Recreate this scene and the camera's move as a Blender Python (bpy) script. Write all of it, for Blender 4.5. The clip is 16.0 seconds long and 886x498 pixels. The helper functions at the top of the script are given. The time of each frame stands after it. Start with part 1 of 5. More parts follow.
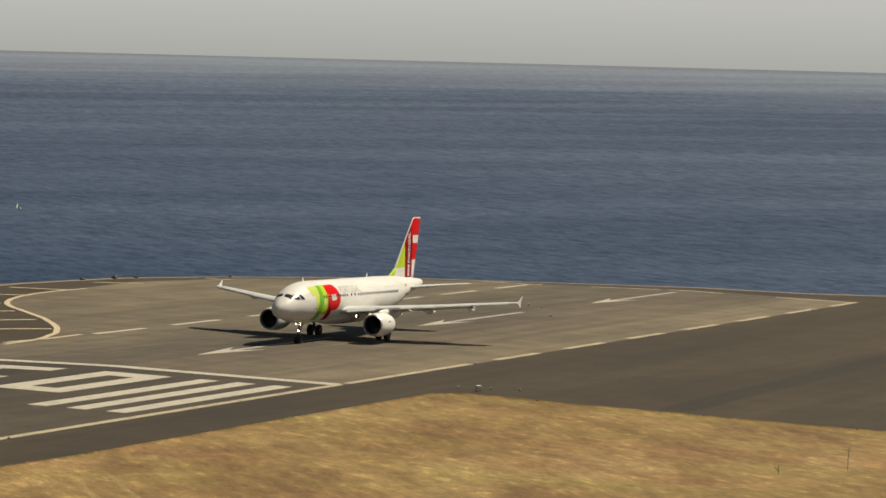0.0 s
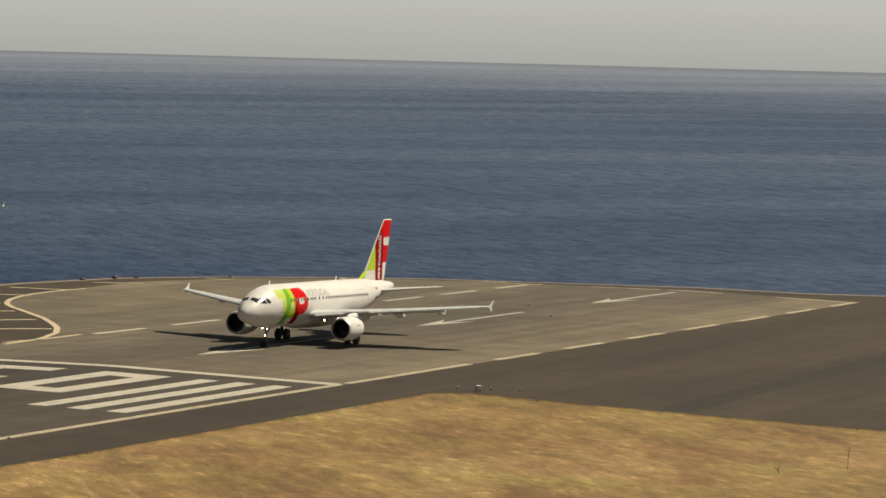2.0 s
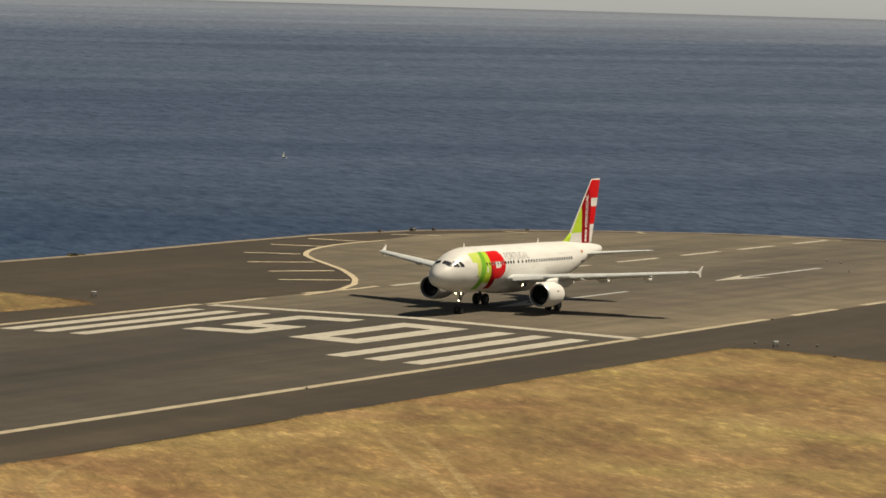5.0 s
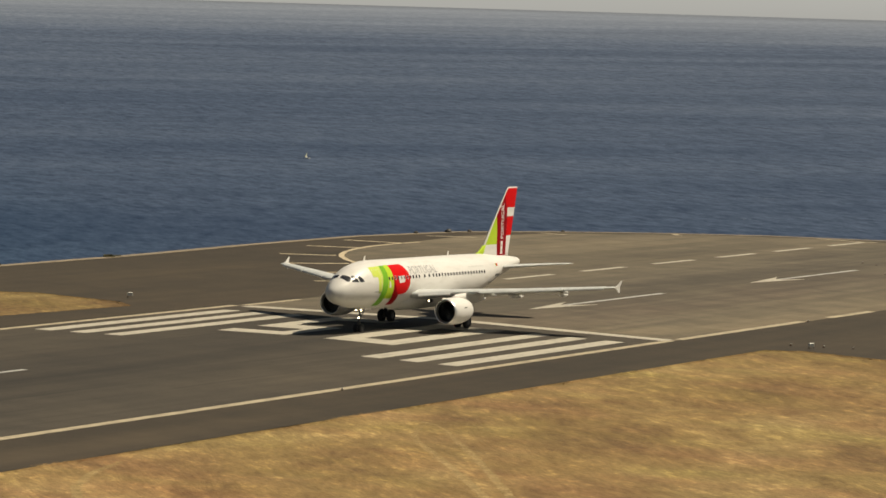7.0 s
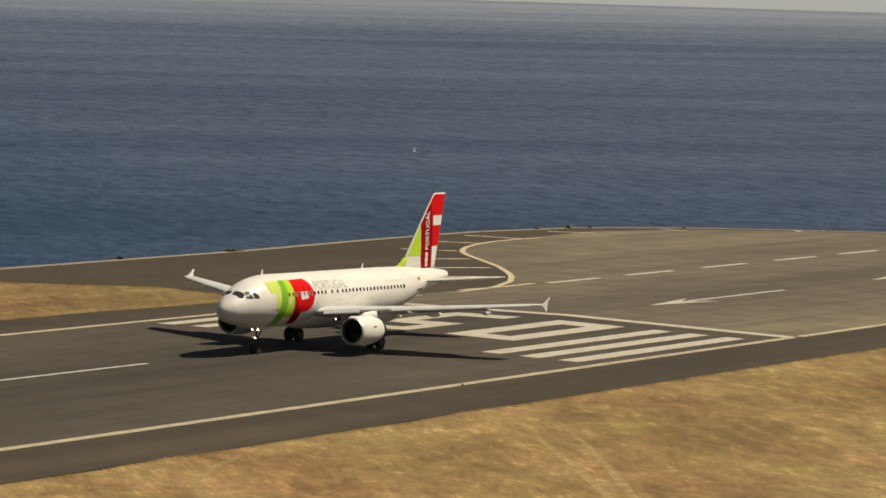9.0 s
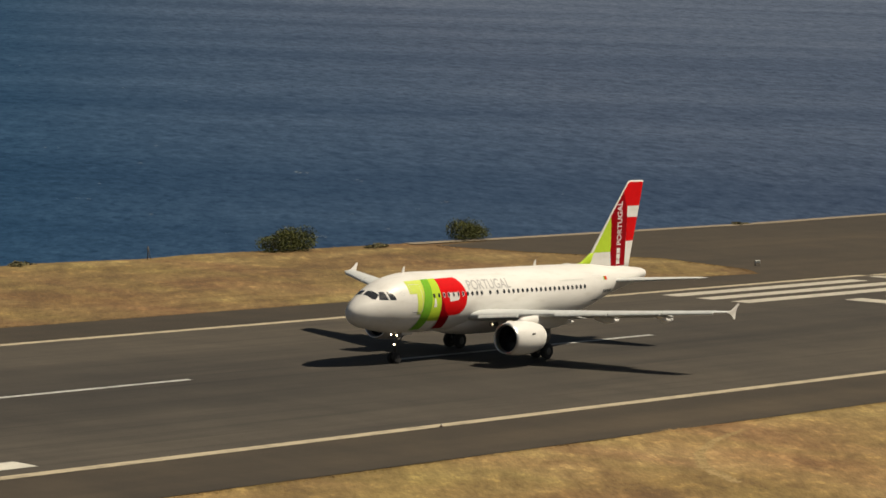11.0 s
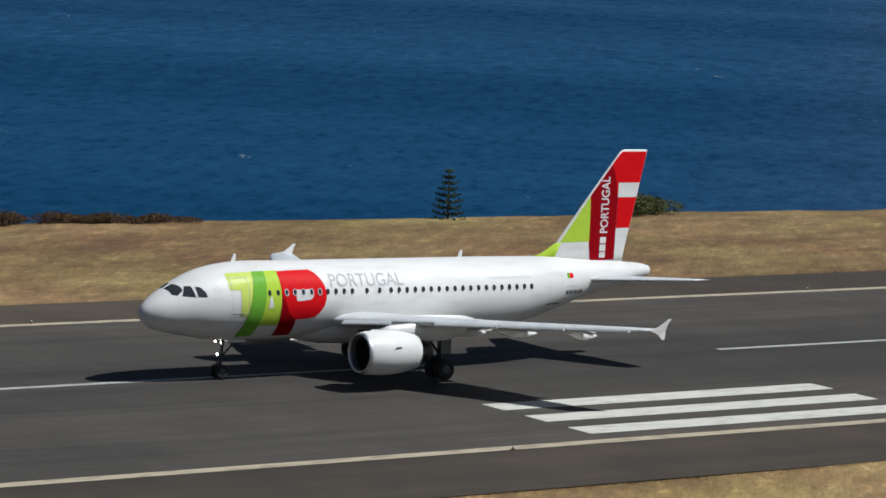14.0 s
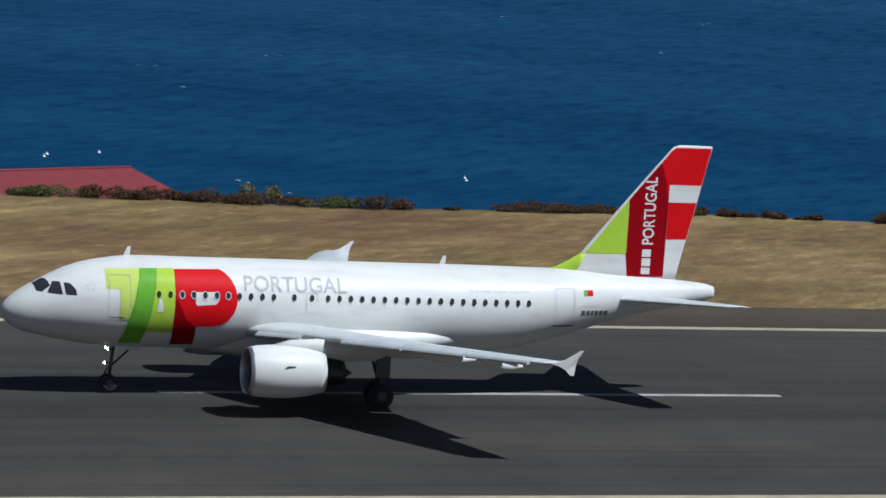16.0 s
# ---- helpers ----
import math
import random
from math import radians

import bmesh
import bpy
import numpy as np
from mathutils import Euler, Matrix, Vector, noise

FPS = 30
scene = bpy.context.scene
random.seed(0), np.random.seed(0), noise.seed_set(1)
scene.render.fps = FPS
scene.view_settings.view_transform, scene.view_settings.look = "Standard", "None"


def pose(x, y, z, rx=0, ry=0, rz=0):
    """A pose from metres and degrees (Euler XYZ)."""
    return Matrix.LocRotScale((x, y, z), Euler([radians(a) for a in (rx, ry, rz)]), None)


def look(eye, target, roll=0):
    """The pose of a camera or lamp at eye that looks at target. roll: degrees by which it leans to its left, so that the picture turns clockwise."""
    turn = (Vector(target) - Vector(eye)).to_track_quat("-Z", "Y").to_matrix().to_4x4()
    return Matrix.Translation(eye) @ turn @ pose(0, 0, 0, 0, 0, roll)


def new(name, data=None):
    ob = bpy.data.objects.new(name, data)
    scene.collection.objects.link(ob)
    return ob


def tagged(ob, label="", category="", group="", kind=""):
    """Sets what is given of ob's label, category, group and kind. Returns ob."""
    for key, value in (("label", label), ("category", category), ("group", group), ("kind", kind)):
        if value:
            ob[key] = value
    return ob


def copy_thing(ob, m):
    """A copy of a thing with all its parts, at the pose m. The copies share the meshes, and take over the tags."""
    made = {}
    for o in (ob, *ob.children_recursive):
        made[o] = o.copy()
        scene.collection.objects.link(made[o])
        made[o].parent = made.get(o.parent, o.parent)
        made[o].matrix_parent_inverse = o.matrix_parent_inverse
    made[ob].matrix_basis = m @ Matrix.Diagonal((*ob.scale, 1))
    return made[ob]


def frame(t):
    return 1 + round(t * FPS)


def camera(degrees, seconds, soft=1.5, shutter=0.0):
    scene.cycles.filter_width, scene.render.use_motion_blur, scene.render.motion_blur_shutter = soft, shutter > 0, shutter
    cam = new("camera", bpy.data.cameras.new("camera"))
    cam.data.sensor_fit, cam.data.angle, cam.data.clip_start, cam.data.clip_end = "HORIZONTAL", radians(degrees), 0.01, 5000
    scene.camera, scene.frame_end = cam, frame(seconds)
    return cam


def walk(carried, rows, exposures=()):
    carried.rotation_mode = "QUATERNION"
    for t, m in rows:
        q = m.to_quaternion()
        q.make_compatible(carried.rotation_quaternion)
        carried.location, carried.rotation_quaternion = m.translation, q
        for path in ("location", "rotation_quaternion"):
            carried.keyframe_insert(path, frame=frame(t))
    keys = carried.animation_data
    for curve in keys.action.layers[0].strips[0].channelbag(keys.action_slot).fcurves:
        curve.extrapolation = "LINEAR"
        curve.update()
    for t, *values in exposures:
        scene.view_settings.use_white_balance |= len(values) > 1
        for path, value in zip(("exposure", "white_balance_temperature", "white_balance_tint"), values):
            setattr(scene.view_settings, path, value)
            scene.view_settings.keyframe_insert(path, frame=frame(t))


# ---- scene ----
from mathutils.bvhtree import BVHTree
from mathutils.geometry import tessellate_polygon

# ---- camera ----
EYE = Vector((-282.82, -157.49, 30.10))
AIM = [  # seconds, pan, tilt, lean
    (0.0, 66.083, -3.292, 1.472), (2.0, 66.083, -3.292, 1.472), (2.5, 66.060, -3.351, 1.481),
    (3.0, 65.716, -3.389, 1.514), (3.5, 64.976, -3.578, 1.568), (4.0, 64.159, -4.078, 1.627),
    (4.5, 62.875, -4.142, 1.616), (5.0, 61.379, -4.155, 1.640), (5.2, 60.865, -4.156, 1.660),
    (7.3, 60.810, -4.147, 1.680), (7.5, 60.807, -4.147, 1.680), (8.0, 60.779, -4.155, 1.690), (8.5, 60.456, -4.225, 1.690),
    (9.0, 58.892, -4.274, 1.730), (9.5, 56.385, -4.353, 1.812), (10.0, 53.941, -4.426, 1.900),
    (10.2, 53.133, -4.459, 1.912), (12.3, 47.581, -5.856, 1.981), (12.5, 46.756, -5.864, 1.999),
    (13.0, 43.615, -5.988, 2.081), (13.5, 40.526, -6.129, 2.180), (14.0, 36.737, -6.432, 2.450),
    (14.5, 33.475, -6.565, 2.620), (15.0, 29.452, -6.776, 2.767), (15.3, 25.918, -6.936, 2.800),
    (15.5, 23.533, -7.050, 2.867), (16.0, 17.445, -7.352, 2.947)]


def aimed(pan, tilt, lean):
    p, t = radians(pan), radians(tilt)
    way = Vector((math.sin(p) * math.cos(t), math.cos(p) * math.cos(t), math.sin(t)))
    return look(EYE, EYE + way, lean)


cam = camera(13.9956, 16.0, soft=1.6)
walk(cam, [(t, aimed(p, e, r)) for t, p, e, r in AIM],
     exposures=[(0.0, 0.14, 7750, 7), (5.0, 0.13, 8000, 7), (10.2, 0.10, 8050, 8), (12.3, 0.03, 6650, 9), (13.0, 0.0, 6200, 9), (14.5, 0.03, 5650, 8), (15.5, 0.08, 5500, 7), (16.0, -0.05, 5430, 7)])

# ---- sky and sun ----
SUN_WAY = Vector((0.50, -0.50, 1.0)).normalized()
world = bpy.data.worlds.new("sky")
scene.world = world
world.use_nodes = True
wn = world.node_tree
sky = wn.nodes.new("ShaderNodeTexSky")
sky.sky_type, sky.sun_disc = "NISHITA", False
sky.sun_elevation, sky.sun_rotation = radians(54.7), radians(135)
sky.altitude, sky.air_density, sky.dust_density, sky.ozone_density = 90, 1.0, 0.8, 1.5
wn.links.new(sky.outputs[0], wn.nodes["Background"].inputs[0])
wn.nodes["Background"].inputs[1].default_value = 0.028
lamp = bpy.data.lights.new("sun", "SUN")
lamp.energy, lamp.angle, lamp.color = 4.75, radians(0.53), (1.0, 0.955, 0.88)
new("sun", lamp).matrix_world = look(SUN_WAY * 400, (0, 0, 0))


# ---- materials ----
def material(name, rough=0.8, metal=0.0):
    m = bpy.data.materials.new(name)
    m.use_nodes = True
    b = m.node_tree.nodes["Principled BSDF"]
    b.inputs["Roughness"].default_value, b.inputs["Metallic"].default_value = rough, metal
    return m, m.node_tree, b


def noise_node(tree, scale, detail=4.0, stretch=(1, 1, 1), rough=0.55, turn=0.0):
    co, mp, nz = (tree.nodes.new(k) for k in ("ShaderNodeTexCoord", "ShaderNodeMapping", "ShaderNodeTexNoise"))
    spin = tree.nodes.new("ShaderNodeMapping")
    spin.inputs["Rotation"].default_value = (0, 0, turn)
    mp.inputs["Scale"].default_value = stretch
    nz.inputs["Scale"].default_value, nz.inputs["Detail"].default_value, nz.inputs["Roughness"].default_value = scale, detail, rough
    tree.links.new(co.outputs["Object"], spin.inputs[0])
    tree.links.new(spin.outputs[0], mp.inputs[0])
    tree.links.new(mp.outputs[0], nz.inputs[0])
    return nz.outputs[0]


def ramp(tree, fac, stops):
    r = tree.nodes.new("ShaderNodeValToRGB")
    while len(r.color_ramp.elements) < len(stops):
        r.color_ramp.elements.new(0.5)
    for el, (at, c) in zip(r.color_ramp.elements, stops):
        el.position, el.color = at, (*c, 1) if len(c) == 3 else c
    tree.links.new(fac, r.inputs[0])
    return r.outputs[0]


def mixed(tree, fac, a, b, kind="MIX"):
    n = tree.nodes.new("ShaderNodeMix")
    n.data_type, n.blend_type = "RGBA", kind
    for sock, v in ((n.inputs[0], fac), (n.inputs[6], a), (n.inputs[7], b)):
        if isinstance(v, (int, float)):
            sock.default_value = v
        elif isinstance(v, tuple):
            sock.default_value = (*v, 1)
        else:
            tree.links.new(v, sock)
    return n.outputs[2]


def bump(tree, bsdf, height, strength=0.3, distance=0.05):
    n = tree.nodes.new("ShaderNodeBump")
    n.inputs["Strength"].default_value, n.inputs["Distance"].default_value = strength, distance
    tree.links.new(height, n.inputs["Height"])
    tree.links.new(n.outputs[0], bsdf.inputs["Normal"])


def plain(name, colour, rough=0.5, metal=0.0, vary=0.12, scale=3.0):
    m, t, b = material(name, rough, metal)
    lo, hi = tuple(c * (1 - vary) for c in colour), tuple(min(1, c * (1 + vary)) for c in colour)
    t.links.new(ramp(t, noise_node(t, scale), [(0.3, lo), (0.7, hi)]), b.inputs["Base Color"])
    return m


def asphalt(name, lo, hi, streak=0.35, rubber=False, pale=False, aged=((1, 1, 1), (1, 1, 1))):
    m, t, b = material(name, 0.9)
    big = noise_node(t, 0.035, 5, (0.35, 1.6, 1))
    base = ramp(t, big, [(0.3, lo), (0.7, hi)])
    tracks = ramp(t, noise_node(t, 0.5, 3, (0.02, 1.0, 1)), [(0.35, (0.55, 0.55, 0.55)), (0.6, (1, 1, 1))])
    base = mixed(t, streak, base, tracks, "MULTIPLY")
    if rubber:
        co, sep = t.nodes.new("ShaderNodeTexCoord"), t.nodes.new("ShaderNodeSeparateXYZ")
        wave = t.nodes.new("ShaderNodeMath")
        wave.operation = "ABSOLUTE"
        t.links.new(co.outputs["Object"], sep.inputs[0])
        t.links.new(sep.outputs[1], wave.inputs[0])
        scaled = t.nodes.new("ShaderNodeMath")
        scaled.operation, scaled.inputs[1].default_value = "MULTIPLY", 1 / 22.5
        t.links.new(wave.outputs[0], scaled.inputs[0])
        stain = ramp(t, scaled.outputs[0], [(0.0, (0.72, 0.72, 0.73)), (0.18, (0.50, 0.50, 0.51)), (0.34, (0.80, 0.80, 0.80)), (0.6, (1.12, 1.12, 1.11)), (0.95, (1.36, 1.34, 1.30))])
        patchy = ramp(t, noise_node(t, 0.30, 5, (0.06, 1.2, 1)), [(0.35, (0.25, 0.25, 0.25)), (0.65, (1, 1, 1))])
        base = mixed(t, patchy, base, mixed(t, 1.0, base, stain, "MULTIPLY"))
        along = t.nodes.new("ShaderNodeMapRange")
        for k, v in ((1, -275.0), (2, -195.0), (3, 0.70), (4, 1.0)):
            along.inputs[k].default_value = v
        t.links.new(sep.outputs[0], along.inputs[0])
        deposit = t.nodes.new("ShaderNodeCombineColor")
        for k in range(3):
            t.links.new(along.outputs[0], deposit.inputs[k])
        base = mixed(t, 1.0, base, deposit.outputs[0], "MULTIPLY")
        skids = ramp(t, noise_node(t, 1.6, 2, (0.012, 1.0, 1), 0.5, radians(1.2)), [(0.60, (1, 1, 1)), (0.68, (0.62, 0.62, 0.63))])
        base = mixed(t, 0.75, base, skids, "MULTIPLY")
        grooves = ramp(t, noise_node(t, 0.8, 4, (0.035, 1.0, 1), 0.7), [(0.32, (0.70, 0.70, 0.72)), (0.5, (1, 1, 1)), (0.70, (1.22, 1.21, 1.18))])
        base = mixed(t, 0.8, base, grooves, "MULTIPLY")
    if pale:
        co, sep, rng = t.nodes.new("ShaderNodeTexCoord"), t.nodes.new("ShaderNodeSeparateXYZ"), t.nodes.new("ShaderNodeMapRange")
        t.links.new(co.outputs["Object"], sep.inputs[0])
        t.links.new(sep.outputs[1], rng.inputs[0])
        rng.inputs[1].default_value, rng.inputs[2].default_value = -23.0, 23.0
        dust = ramp(t, rng.outputs[0], [(0.0, (1.50, 1.45, 1.34)), (0.16, (1.28, 1.25, 1.18)), (0.32, (0.80, 0.74, 0.75)), (0.62, (0.70, 0.70, 0.71)), (0.80, (0.88, 0.88, 0.88)), (1.0, (1.15, 1.13, 1.08))])
        base = mixed(t, ramp(t, noise_node(t, 0.12, 4, (0.4, 1, 1)), [(0.3, (0.2, 0.2, 0.2)), (0.6, (1, 1, 1))]), base, mixed(t, 1.0, base, dust, "MULTIPLY"))
    # weathered grey down the runway, dusty brown towards its end
    co, sep, rng = t.nodes.new("ShaderNodeTexCoord"), t.nodes.new("ShaderNodeSeparateXYZ"), t.nodes.new("ShaderNodeMapRange")
    t.links.new(co.outputs["Object"], sep.inputs[0])
    t.links.new(sep.outputs[0], rng.inputs[0])
    rng.inputs[1].default_value, rng.inputs[2].default_value = -190.0, -50.0
    base = mixed(t, 1.0, base, mixed(t, rng.outputs[0], aged[0], aged[1]), "MULTIPLY")
    blots = ramp(t, noise_node(t, 0.22, 6, (1.0, 0.7, 1), 0.7), [(0.33, (0.72, 0.71, 0.70)), (0.66, (1.22, 1.21, 1.18))])
    base = mixed(t, 0.75 if rubber else 0.9, base, blots, "MULTIPLY")
    grain = noise_node(t, 9.0, 3)
    base = mixed(t, 0.5, base, ramp(t, grain, [(0.25, (0.7, 0.7, 0.7)), (0.75, (1.25, 1.25, 1.25))]), "MULTIPLY")
    t.links.new(base, b.inputs["Base Color"])
    bump(t, b, grain, 0.3, 0.02)
    return m


MAT = {}
MAT["runway"] = asphalt("runway_asphalt", (0.0350, 0.0309, 0.0258), (0.0620, 0.0533, 0.0432), 0.35, True, aged=((1.0, 1.0, 1.0), (1.02, 0.945, 0.82)))
MAT["shoulder"] = asphalt("shoulder_asphalt", (0.0255, 0.0183, 0.0100), (0.0565, 0.0400, 0.0220), 0.5, aged=((1.22, 1.28, 1.5), (1, 1, 1)))
MAT["turnpad"] = asphalt("turnpad_asphalt", (0.084, 0.070, 0.0500), (0.150, 0.125, 0.088), 0.55, pale=True)


def paint(name, colour, wear):
    m, t, b = material(name, 0.75)
    chips = ramp(t, noise_node(t, 1.3, 6, (0.5, 1.4, 1)), [(0.30, tuple(c * wear for c in colour)), (0.52, colour)])
    fine = ramp(t, noise_node(t, 14, 3), [(0.3, (0.8, 0.8, 0.8)), (0.7, (1.08, 1.08, 1.08))])
    t.links.new(mixed(t, 0.8, chips, fine, "MULTIPLY"), b.inputs["Base Color"])
    return m


MAT["white"] = paint("white_marking_paint", (0.58, 0.56, 0.49), 0.72)
MAT["worn_white"] = paint("dusty_white_marking_paint", (0.46, 0.425, 0.35), 0.72)
MAT["cream"] = paint("yellowed_edge_paint", (0.43, 0.365, 0.255), 0.6)
MAT["yellow"] = paint("faded_yellow_paint", (0.52, 0.43, 0.29), 0.75)
MAT["faint"] = paint("worn_centre_paint", (0.40, 0.40, 0.38), 0.6)


def dry_grass():
    m, t, b = material("dry_grass", 0.95)
    big = noise_node(t, 0.07, 6, (0.55, 1.0, 1), 0.62, radians(-20))
    base = ramp(t, big, [(0.32, (0.152, 0.090, 0.034)), (0.5, (0.218, 0.142, 0.053)), (0.68, (0.30, 0.216, 0.092))])
    co, sep, rng = t.nodes.new("ShaderNodeTexCoord"), t.nodes.new("ShaderNodeSeparateXYZ"), t.nodes.new("ShaderNodeMapRange")
    t.links.new(co.outputs["Object"], sep.inputs[0])
    t.links.new(sep.outputs[1], rng.inputs[0])
    rng.inputs[1].default_value, rng.inputs[2].default_value = -70.0, -30.0
    strip = ramp(t, rng.outputs[0], [(0.0, (1.0, 1.0, 1.0)), (0.45, (0.96, 0.92, 0.86)), (0.66, (0.92, 0.86, 0.78)), (0.80, (1.12, 1.14, 1.12)), (0.95, (1.20, 1.24, 1.24)), (1.0, (1.0, 1.0, 1.0))])
    ragged = ramp(t, noise_node(t, 0.10, 5, (1.0, 1.0, 1), 0.65), [(0.30, (0, 0, 0)), (0.62, (1, 1, 1))])
    base = mixed(t, ragged, base, mixed(t, 1.0, base, strip, "MULTIPLY"))
    far = t.nodes.new("ShaderNodeMapRange")
    far.inputs[1].default_value, far.inputs[2].default_value = 10.0, 29.0
    t.links.new(sep.outputs[1], far.inputs[0])
    rows = ramp(t, noise_node(t, 0.30, 5, (0.10, 1.0, 1), 0.6), [(0.36, (0.66, 0.61, 0.54)), (0.52, (0.82, 0.81, 0.78)), (0.66, (0.94, 0.96, 0.95))])
    base = mixed(t, far.outputs[0], base, mixed(t, 1.0, base, rows, "MULTIPLY"))
    tint = ramp(t, noise_node(t, 0.085, 5, (1.0, 0.45, 1), 0.6), [(0.34, (0.93, 1.02, 0.86)), (0.5, (1, 1, 1)), (0.66, (1.02, 0.88, 0.98))])
    base = mixed(t, 0.9, base, tint, "MULTIPLY")
    patches = ramp(t, noise_node(t, 0.28, 5, (0.30, 1.0, 1), 0.65, radians(-45)), [(0.34, (0.62, 0.56, 0.50)), (0.5, (0.97, 0.95, 0.93)), (0.66, (1.24, 1.26, 1.24))])
    base = mixed(t, 0.65, base, patches, "MULTIPLY")
    straws = ramp(t, noise_node(t, 0.9, 4, (0.42, 1.0, 1), 0.68, radians(-42)), [(0.34, (0.70, 0.66, 0.60)), (0.50, (0.95, 0.95, 0.95)), (0.58, (1.12, 1.12, 1.12)), (0.68, (1.75, 1.8, 1.85))])
    base = mixed(t, 0.8, base, straws, "MULTIPLY")
    tufts = noise_node(t, 3.4, 4, (0.26, 1.0, 1), 0.75, radians(-48))
    base = mixed(t, 0.8, base, ramp(t, tufts, [(0.32, (0.68, 0.65, 0.60)), (0.68, (1.28, 1.28, 1.25))]), "MULTIPLY")
    t.links.new(base, b.inputs["Base Color"])
    bump(t, b, tufts, 0.45, 0.15)
    return m


MAT["grass"] = dry_grass()


def sea_water():
    m, t, b = material("sea_water", 0.42)
    t.nodes.remove(b)
    big = noise_node(t, 0.0030, 5, (0.35, 1.9, 1), 0.55, radians(45))
    base = ramp(t, big, [(0.32, (0.0042, 0.0325, 0.078)), (0.68, (0.0062, 0.0440, 0.101))])
    # haze and sky glow painted in by position: greyer, shinier water to the right
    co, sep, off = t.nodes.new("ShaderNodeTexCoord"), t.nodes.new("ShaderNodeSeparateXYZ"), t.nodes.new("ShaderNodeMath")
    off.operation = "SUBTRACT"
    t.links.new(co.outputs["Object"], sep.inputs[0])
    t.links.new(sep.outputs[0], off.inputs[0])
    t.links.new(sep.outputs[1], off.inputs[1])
    haze_fade = t.nodes.new("ShaderNodeMapRange")
    haze_fade.inputs[1].default_value, haze_fade.inputs[2].default_value = -260.0, 260.0
    t.links.new(off.outputs[0], haze_fade.inputs[0])
    base = mixed(t, haze_fade.outputs[0], base, mixed(t, 0.7, base, (0.026, 0.041, 0.080)))
    # shade of wave troughs and light of crests painted into the colour by noise
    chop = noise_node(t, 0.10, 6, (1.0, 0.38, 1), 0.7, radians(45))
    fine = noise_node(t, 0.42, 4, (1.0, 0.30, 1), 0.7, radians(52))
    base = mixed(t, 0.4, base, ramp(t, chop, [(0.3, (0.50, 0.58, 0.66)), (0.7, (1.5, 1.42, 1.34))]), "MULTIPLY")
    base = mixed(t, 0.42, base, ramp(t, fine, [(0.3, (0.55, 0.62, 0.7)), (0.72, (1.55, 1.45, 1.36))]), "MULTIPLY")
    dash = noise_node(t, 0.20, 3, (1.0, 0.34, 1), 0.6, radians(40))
    wave_shade = ramp(t, dash, [(0.34, (0.55, 0.58, 0.62)), (0.47, (1, 1, 1)), (0.66, (1.25, 1.22, 1.2))])
    base = mixed(t, 0.4, base, wave_shade, "MULTIPLY")
    body, shine, mix = t.nodes.new("ShaderNodeBsdfDiffuse"), t.nodes.new("ShaderNodeBsdfGlossy"), t.nodes.new("ShaderNodeMixShader")
    shine.inputs["Roughness"].default_value = 0.35
    shine.inputs["Color"].default_value = (0.86, 0.91, 1.0, 1)
    t.links.new(base, body.inputs["Color"])
    lw = t.nodes.new("ShaderNodeLayerWeight")
    lw.inputs[0].default_value = 0.5
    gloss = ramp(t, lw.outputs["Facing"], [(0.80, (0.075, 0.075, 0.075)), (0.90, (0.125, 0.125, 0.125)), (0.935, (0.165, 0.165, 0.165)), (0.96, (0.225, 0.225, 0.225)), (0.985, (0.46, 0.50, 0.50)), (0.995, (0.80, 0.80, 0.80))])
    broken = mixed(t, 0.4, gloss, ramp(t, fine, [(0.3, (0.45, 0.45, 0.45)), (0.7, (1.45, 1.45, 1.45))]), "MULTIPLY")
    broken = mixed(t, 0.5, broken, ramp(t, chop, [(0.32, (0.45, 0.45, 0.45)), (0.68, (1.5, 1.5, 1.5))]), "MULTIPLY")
    broken = mixed(t, 0.6, broken, wave_shade, "MULTIPLY")
    broken = mixed(t, 1.0, broken, ramp(t, haze_fade.outputs[0], [(0.0, (0.34, 0.34, 0.34)), (0.45, (0.80, 0.82, 0.82)), (1.0, (1.05, 1.05, 1.05))]), "MULTIPLY")
    broken = mixed(t, 1.0, broken, ramp(t, big, [(0.35, (0.68, 0.68, 0.68)), (0.65, (1.18, 1.18, 1.18))]), "MULTIPLY")
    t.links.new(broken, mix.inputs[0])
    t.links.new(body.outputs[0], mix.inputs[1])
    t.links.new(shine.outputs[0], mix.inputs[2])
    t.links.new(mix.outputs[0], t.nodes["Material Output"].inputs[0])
    return m


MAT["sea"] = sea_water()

# ---- shape of the land ----
FALL, CROWN = -0.00743, 0.293


def ground_z(x, y):
    return FALL * x + CROWN * max(0.0, 1 - abs(y) / 22.5)


def link(name, bm, mat, label="", category="", group="", kind="", parent=None, smooth=False):
    me = bpy.data.meshes.new(name)
    bm.to_mesh(me)
    bm.free()
    me.materials.append(mat)
    if smooth:
        me.shade_smooth()
    ob = new(name, me)
    if parent:
        ob.parent = parent
    return tagged(ob, label, category, group, kind)


def cut(bm, co, no):
    bmesh.ops.bisect_plane(bm, geom=bm.verts[:] + bm.edges[:] + bm.faces[:], plane_co=co, plane_no=no, dist=1e-5)


def sheet(outline, dz):
    """A flat sheet with this outline, laid on the crowned and sloping ground."""
    bm = bmesh.new()
    vs = [bm.verts.new((x, y, 0)) for x, y in outline]
    for tri in tessellate_polygon([[v.co for v in vs]]):
        bm.faces.new([vs[k] for k in tri])
    for y in (-22.5, 0, 22.5):
        cut(bm, (0, y, 0), (0, 1, 0))
    for v in bm.verts:
        v.co.z = ground_z(v.co.x, v.co.y) + dz
    for f in bm.faces:
        f.normal_update()
        if f.normal.z < 0:
            f.normal_flip()
    return bm


